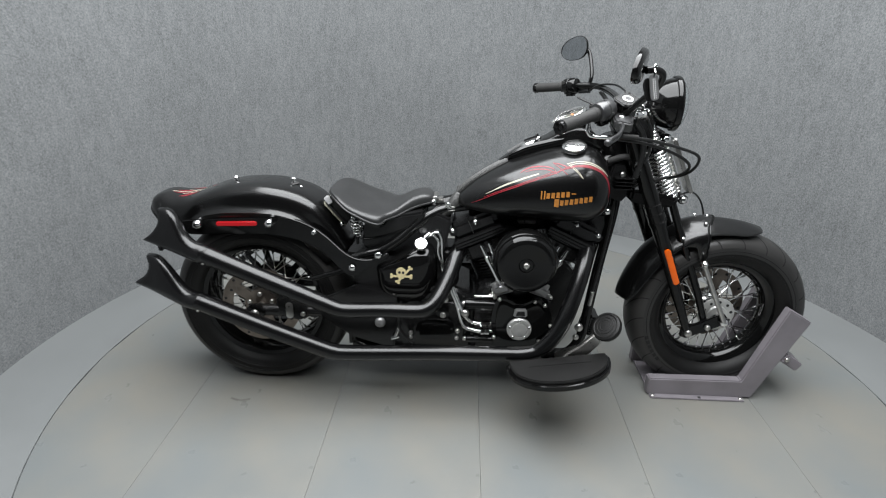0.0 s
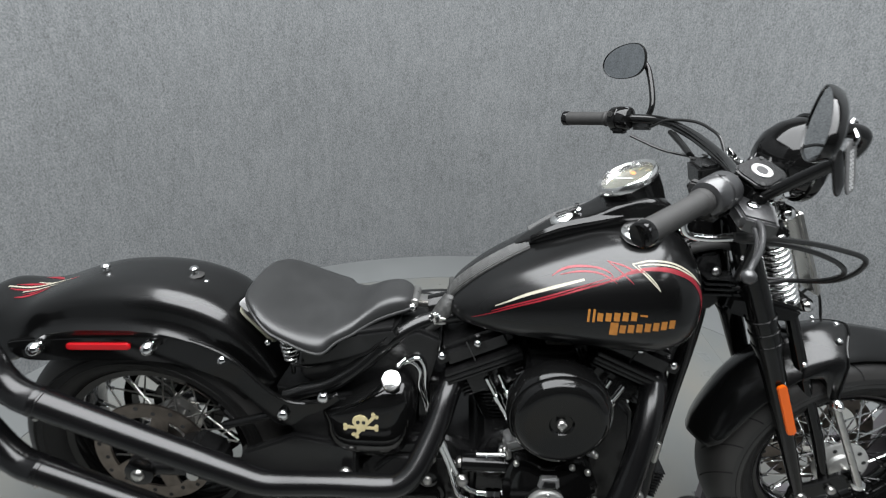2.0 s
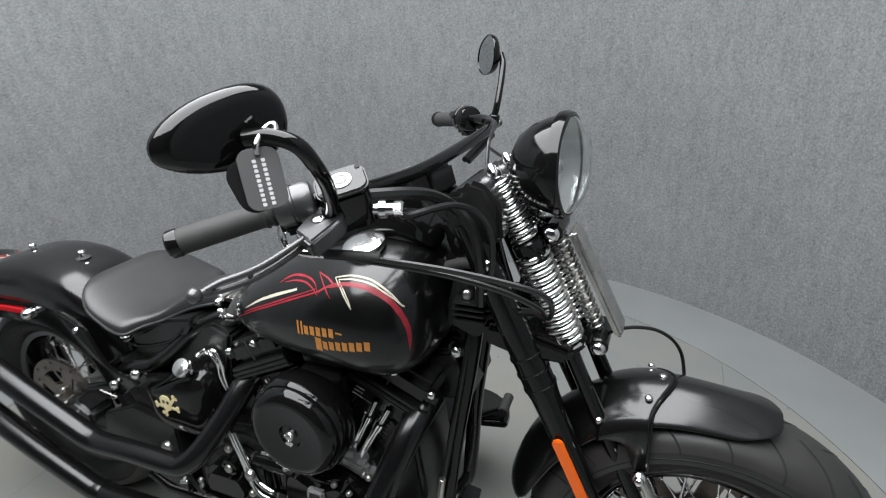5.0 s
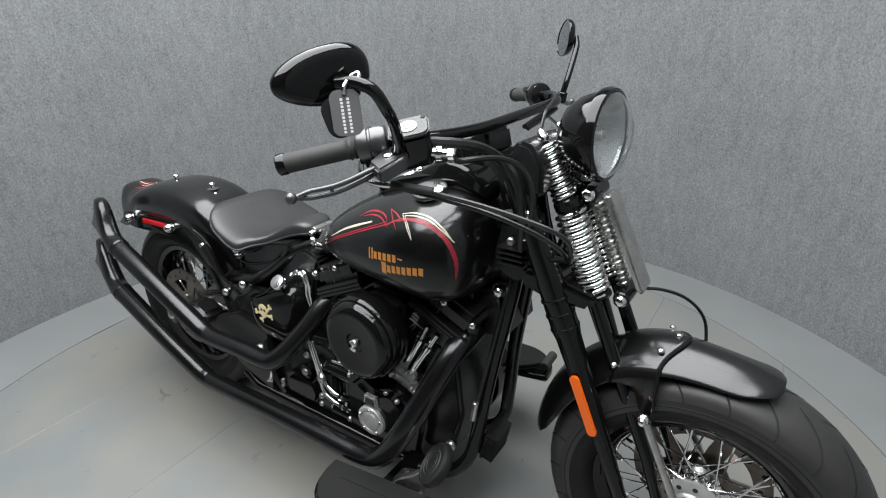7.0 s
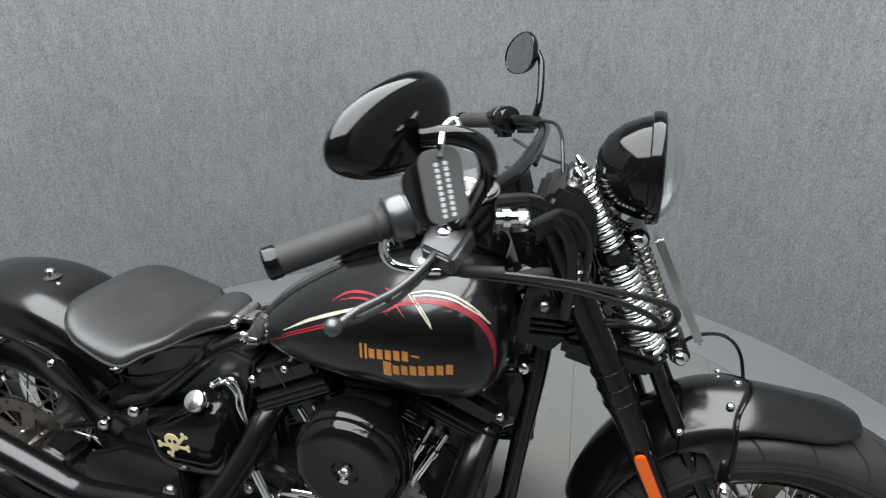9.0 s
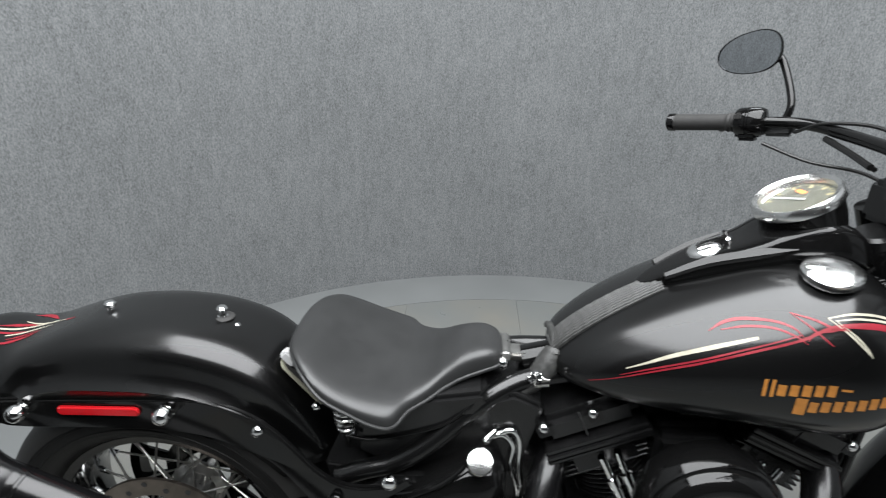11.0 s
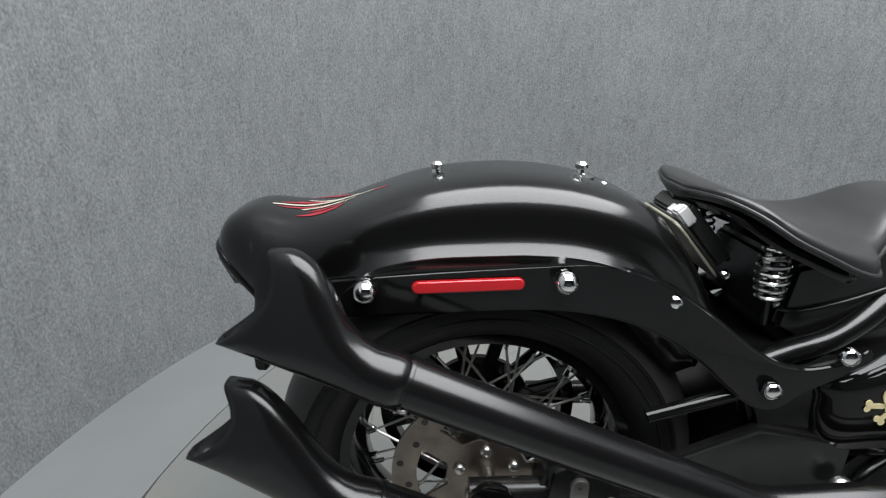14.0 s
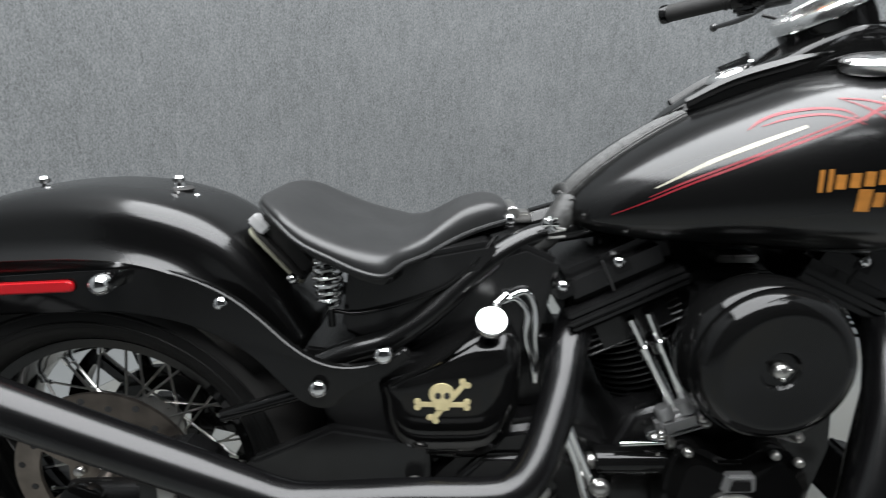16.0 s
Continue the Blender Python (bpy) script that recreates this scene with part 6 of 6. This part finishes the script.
part("pedal_mount", block((1.105, -0.235, 0.262), (0.09, 0.05, 0.030), 0.006, (0, -25, 0)), STEEL, pedal)
bolt(bike, (1.155, -0.135, 0.318), (0, -1, 0), 0.015, 0.014, STEEL, "mount_bolt")
bolt(bike, (1.150, -0.130, 0.275), (0, -1, 0), 0.011, 0.012, STEEL, "mount_bolt")
part("master_cylinder", rod((1.02, -0.16, 0.215), (1.13, -0.16, 0.225), 0.018), ENGINE, bike)
reg = part("regulator", block((1.208, -0.022, 0.282), (0.026, 0.090, 0.095), 0.010, (0, 12, 0), 3), ENGINE, bike, "finned black voltage regulator")
for i in range(9):
    part("regulator_fin", block((1.224 + (i - 4) * 0.0018, -0.022, 0.282 + (i - 4) * 0.0092), (0.030, 0.084, 0.0036), 0.001, (0, 12, 0)), ENGINE, reg, smooth=0)
part("shift_pedal", tube(smooth_path([(1.02, 0.25, 0.27), (1.12, 0.28, 0.29), (1.22, 0.30, 0.33)], 5), 0.010, 12), GLOSS, bike)
part("shift_peg", rod((1.22, 0.28, 0.33), (1.22, 0.35, 0.335), 0.014, 14), GRIPRUB, bike)

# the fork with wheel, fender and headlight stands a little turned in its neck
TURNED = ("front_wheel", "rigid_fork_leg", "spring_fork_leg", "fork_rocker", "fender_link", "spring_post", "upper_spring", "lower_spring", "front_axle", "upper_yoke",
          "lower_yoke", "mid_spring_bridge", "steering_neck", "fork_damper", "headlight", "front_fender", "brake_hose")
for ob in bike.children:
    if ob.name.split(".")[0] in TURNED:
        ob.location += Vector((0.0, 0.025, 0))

# ---- painted stripes and emblems on the bike ----
def tank_stripe(points, widths, mat, name="pinstripe"):
    bm = ribbon(TANK_TREE, [(x, -0.15, z) for x, z in points], widths, (0, 1, 0))
    if len(bm.verts):
        part(name, bm, mat, tank)


tank_stripe([(0.750, 0.761), (0.829, 0.805), (0.886, 0.832), (0.946, 0.859), (1.0126, 0.887), (1.049, 0.9045), (1.090, 0.910), (1.122, 0.907), (1.154, 0.8935), (1.175, 0.870), (1.186, 0.842), (1.188, 0.815), (1.187, 0.798)],
            [0.0005, 0.0012, 0.0014, 0.0014, 0.0014, 0.0016, 0.0030, 0.0036, 0.0036, 0.0034, 0.0028, 0.0018, 0.0003], STRIPE_RED)
tank_stripe([(0.790, 0.788), (0.829, 0.8095), (0.886, 0.8365), (0.946, 0.8635), (1.011, 0.8915)], [0.0004, 0.0011, 0.0012, 0.0011, 0.0006], STRIPE_RED)
tank_stripe([(0.797, 0.800), (0.854, 0.8335), (0.905, 0.857), (0.961, 0.8795)], [0.0006, 0.0022, 0.0025, 0.0016], STRIPE_CREAM)
tank_stripe([(0.903, 0.8735), (0.921, 0.8855), (0.946, 0.895), (0.980, 0.9005), (1.003, 0.898), (1.014, 0.889)], [0.0004, 0.0012, 0.0014, 0.0014, 0.0012, 0.0004], STRIPE_RED)
tank_stripe([(0.918, 0.8785), (0.950, 0.889), (0.982, 0.8935), (1.005, 0.889), (1.018, 0.882)], [0.0004, 0.0012, 0.0013, 0.0012, 0.0004], STRIPE_RED)
tank_stripe([(1.004, 0.9125), (1.022, 0.903), (1.040, 0.890), (1.048, 0.884)], [0.0004, 0.0012, 0.0012, 0.0004], STRIPE_RED)
tank_stripe([(1.004, 0.9125), (1.030, 0.910), (1.052, 0.904), (1.070, 0.904)], [0.0004, 0.0013, 0.0014, 0.0008], STRIPE_RED)
tank_stripe([(1.018, 0.886), (1.028, 0.896), (1.048, 0.901), (1.066, 0.906)], [0.0004, 0.0011, 0.0012, 0.0006], STRIPE_RED)
tank_stripe([(1.047, 0.9135), (1.068, 0.900), (1.084, 0.886), (1.095, 0.875)], [0.0006, 0.0013, 0.0013, 0.0006], STRIPE_CREAM)
tank_stripe([(1.056, 0.912), (1.075, 0.899), (1.088, 0.886), (1.095, 0.875)], [0.0006, 0.0011, 0.0011, 0.0006], STRIPE_CREAM)
tank_stripe([(1.047, 0.9135), (1.083, 0.921), (1.122, 0.918), (1.155, 0.902), (1.180, 0.877)], [0.0006, 0.0012, 0.0013, 0.0012, 0.0004], STRIPE_CREAM)
tank_stripe([(1.056, 0.912), (1.088, 0.9165), (1.126, 0.9125), (1.160, 0.895), (1.179, 0.877)], [0.0006, 0.0011, 0.0012, 0.0010, 0.0004], STRIPE_CREAM)
# trade mark as plain stepped bars in its colour
def mark_bar(x0, x1, z0, z1):
    tank_stripe([(x0, (z0 + z1) / 2), ((x0 + x1) / 2, (z0 + z1) / 2), (x1, (z0 + z1) / 2)], [(z1 - z0) / 2] * 3, DECAL_ORANGE, "trade_mark")


mark_bar(0.969, 0.9735, 0.803, 0.830)
mark_bar(0.9785, 0.983, 0.804, 0.831)
for i in range(5):
    x = 0.9865 + i * 0.0150
    z = 0.8075 + i * 0.0022
    mark_bar(x, x + 0.0105, z, z + 0.0175)
mark_bar(1.0625, 1.0760, 0.8265, 0.8300)
mark_bar(1.012, 1.0265, 0.7815, 0.8085)
for i in range(7):
    x = 1.0295 + i * 0.0148
    z = 0.7875 + i * 0.0027
    mark_bar(x, x + 0.0108, z, z + 0.0175)


def tail_stripe(points, widths, mat):
    bm = ribbon(REAR_TREE, [(x, y, 0.75) for x, y in points], widths, (0, 0, -1), 0.0022)
    if len(bm.verts):
        part("pinstripe", bm, mat, rear_fender)


tail_stripe([(-0.206, 0.0130), (-0.245, 0.0040), (-0.279, -0.0075), (-0.3234, -0.0145)], [0.0006, 0.0028, 0.0032, 0.0022], STRIPE_CREAM)
tail_stripe([(-0.1815, 0.0010), (-0.2218, 0.0100), (-0.246, 0.0125), (-0.280, 0.0217)], [0.0008, 0.0026, 0.0026, 0.0010], STRIPE_CREAM)
tail_stripe([(-0.2044, -0.0060), (-0.230, -0.0080), (-0.2547, -0.0210), (-0.279, -0.0312)], [0.0006, 0.0024, 0.0026, 0.0018], STRIPE_CREAM)
tail_stripe([(-0.158, -0.0045), (-0.170, -0.0030), (-0.1815, 0.0)], [0.0006, 0.0020, 0.0022], STRIPE_RED)
tail_stripe([(-0.215, 0.0220), (-0.240, 0.0420), (-0.262, 0.0520), (-0.285, 0.0510)], [0.0006, 0.0050, 0.0060, 0.0010], STRIPE_RED)
tail_stripe([(-0.245, 0.0080), (-0.265, 0.0090), (-0.285, 0.0060), (-0.313, -0.0040)], [0.0006, 0.0046, 0.0050, 0.0010], STRIPE_RED)
tail_stripe([(-0.250, -0.0140), (-0.267, -0.0195), (-0.295, -0.0235), (-0.314, -0.0242)], [0.0006, 0.0030, 0.0030, 0.0008], STRIPE_RED)
tail_stripe([(-0.2196, -0.0180), (-0.234, -0.0370), (-0.258, -0.0500), (-0.282, -0.0535)], [0.0006, 0.0036, 0.0042, 0.0010], STRIPE_RED)
tail_stripe([(-0.226, -0.0160), (-0.238, -0.0260), (-0.252, -0.0350), (-0.270, -0.0420)], [0.0006, 0.0024, 0.0028, 0.0008], STRIPE_RED)


# skull and crossed bones on the oil tank
def disc_poly(cx, cz, rx, rz, n=20):
    return [(cx + rx * math.cos(2 * math.pi * i / n), cz + rz * math.sin(2 * math.pi * i / n)) for i in range(n)]


def bone(ax, az, bx_, bz_):
    d = Vector((bx_ - ax, bz_ - az, 0)).normalized()
    q = Vector((-d.y, d.x, 0)) * 0.0038
    out = [side_slab([(ax + q.x, az + q.y), (bx_ + q.x, bz_ + q.y), (bx_ - q.x, bz_ - q.y), (ax - q.x, az - q.y)], -0.1630, -0.1622, 0)]
    for ex, ez, k in ((ax, az, -1), (bx_, bz_, 1)):
        for w in (-1, 1):
            out.append(side_slab(disc_poly(ex + q.x * w * 1.2 + d.x * k * 0.002, ez + q.y * w * 1.2 + d.y * k * 0.002, 0.0048, 0.0048, 12), -0.1630 - 0.0002 * w, -0.1622, 0))
    return joined(*out)


part("crossed_bone", bone(0.486, 0.5045, 0.5505, 0.5035), EMBLEM, oil, smooth=0)
part("crossed_bone", bone(0.5065, 0.4830, 0.5485, 0.5345), EMBLEM, oil, smooth=0)
part("skull_emblem", joined(side_slab(disc_poly(0.5175, 0.5205, 0.0175, 0.0165, 28), -0.1640, -0.1624, 0), side_slab([(0.509, 0.496), (0.527, 0.495), (0.531, 0.514), (0.505, 0.514)], -0.1638, -0.1624, 0)), EMBLEM, oil, "cream painted skull emblem", smooth=0)
for ex in (0.5125, 0.5250):
    part("eye_socket", side_slab(disc_poly(ex, 0.5185, 0.0042, 0.0050, 12), -0.1646, -0.1641, 0), GAP, oil, smooth=0)


# the machine leans a little towards its side stand
bike.location += Vector((0, -0.021, -0.0115))
bike.rotation_euler.x = radians(-2.2)
LEAN = pose(*bike.location, -2.2) @ Matrix.Translation((-0.83, 0, 0))

# ---- wheel chock ----
chock = tagged(new("wheel_chock"), "grey painted steel wheel chock bolted to the turntable", "wheel chock")
chock.location = (1.65, 0, 0)
WORLD_AT[chock.name] = Vector((1.65, 0, 0))
prof = [(1.458, 0.005), (1.855, 0.005), (1.990, 0.345), (1.902, 0.394), (1.803, 0.080), (1.458, 0.076)]
for s in (-1, 1):
    y0, y1 = (-0.111, -0.074) if s < 0 else (0.101, 0.138)
    part("side_channel", side_slab(prof, y0, y1, 0.004), CHOCKPAINT, chock, "folded grey steel side channel")
    part("foot_flange", block((1.645, 0.0135 + s * 0.1345, 0.004), (0.355, 0.024, 0.006), 0.001), CHOCKPAINT, chock)
    for x in (1.478, 1.81):
        bolt(chock, (x, 0.0135 + s * 0.1365, 0.007), (0, 0, 1), 0.008, 0.006, STEEL, "floor_bolt")
    bolt(chock, (1.655, 0.0135 + s * 0.1375, 0.007), (0, 0, 1), 0.006, 0.003, GAP, "floor_bolt")
part("base_plate", block((1.645, 0.0135, 0.009), (0.355, 0.174, 0.008), 0.001), CHOCKPAINT, chock)
part("rear_stay", block((1.965, 0.0135, 0.172), (0.075, 0.255, 0.036), 0.004, (0, 32, 0)), CHOCKPAINT, chock)
bolt(chock, (1.940, -0.114, 0.190), (0, -1, 0), 0.009, 0.010, STEEL, "stay_bolt")

# ---- tag that hangs from the mirror ----
TAGM = LEAN @ Matrix.Translation((1.182, -0.449, 1.173)) @ Matrix(((0.71, -0.20, 0.70, 0), (0.70, 0.10, -0.71, 0), (0.07, 0.97, 0.06, 0), (0, 0, 0, 1)))
tag = tagged(part("hanging_tag", slab(rounded(0.042, 0.064, 0.012), TAGM, 0.002, 0.0006), TAGCARD), "dark plastic tag with white print clipped to the mirror", "tag")
for cx in (-0.0045, 0.0045):
    for i in range(10):
        part("print_bar", slab(rounded(0.0040, 0.0034, 0.0006, 1), TAGM @ Matrix.Translation((cx, -0.026 + i * 0.0050, 0.0021)), 0.0003, 0), WHITEINK, tag, smooth=0)
part("fob", slab(rounded(0.040, 0.058, 0.018), TAGM @ pose(-0.012, -0.006, -0.010, 0, 0, 14), 0.003, 0.001), HOSE, tag, "black key fob")
part("clip", tube(smooth_path([TAGM @ Vector((0, 0.026, 0.003)), TAGM @ Vector((0.002, 0.036, 0.006)), LEAN @ Vector((1.180, -0.434, 1.220)), LEAN @ Vector((1.188, -0.426, 1.225)), LEAN @ Vector((1.192, -0.430, 1.214))], 5), 0.0032, 10), CHROME, tag)
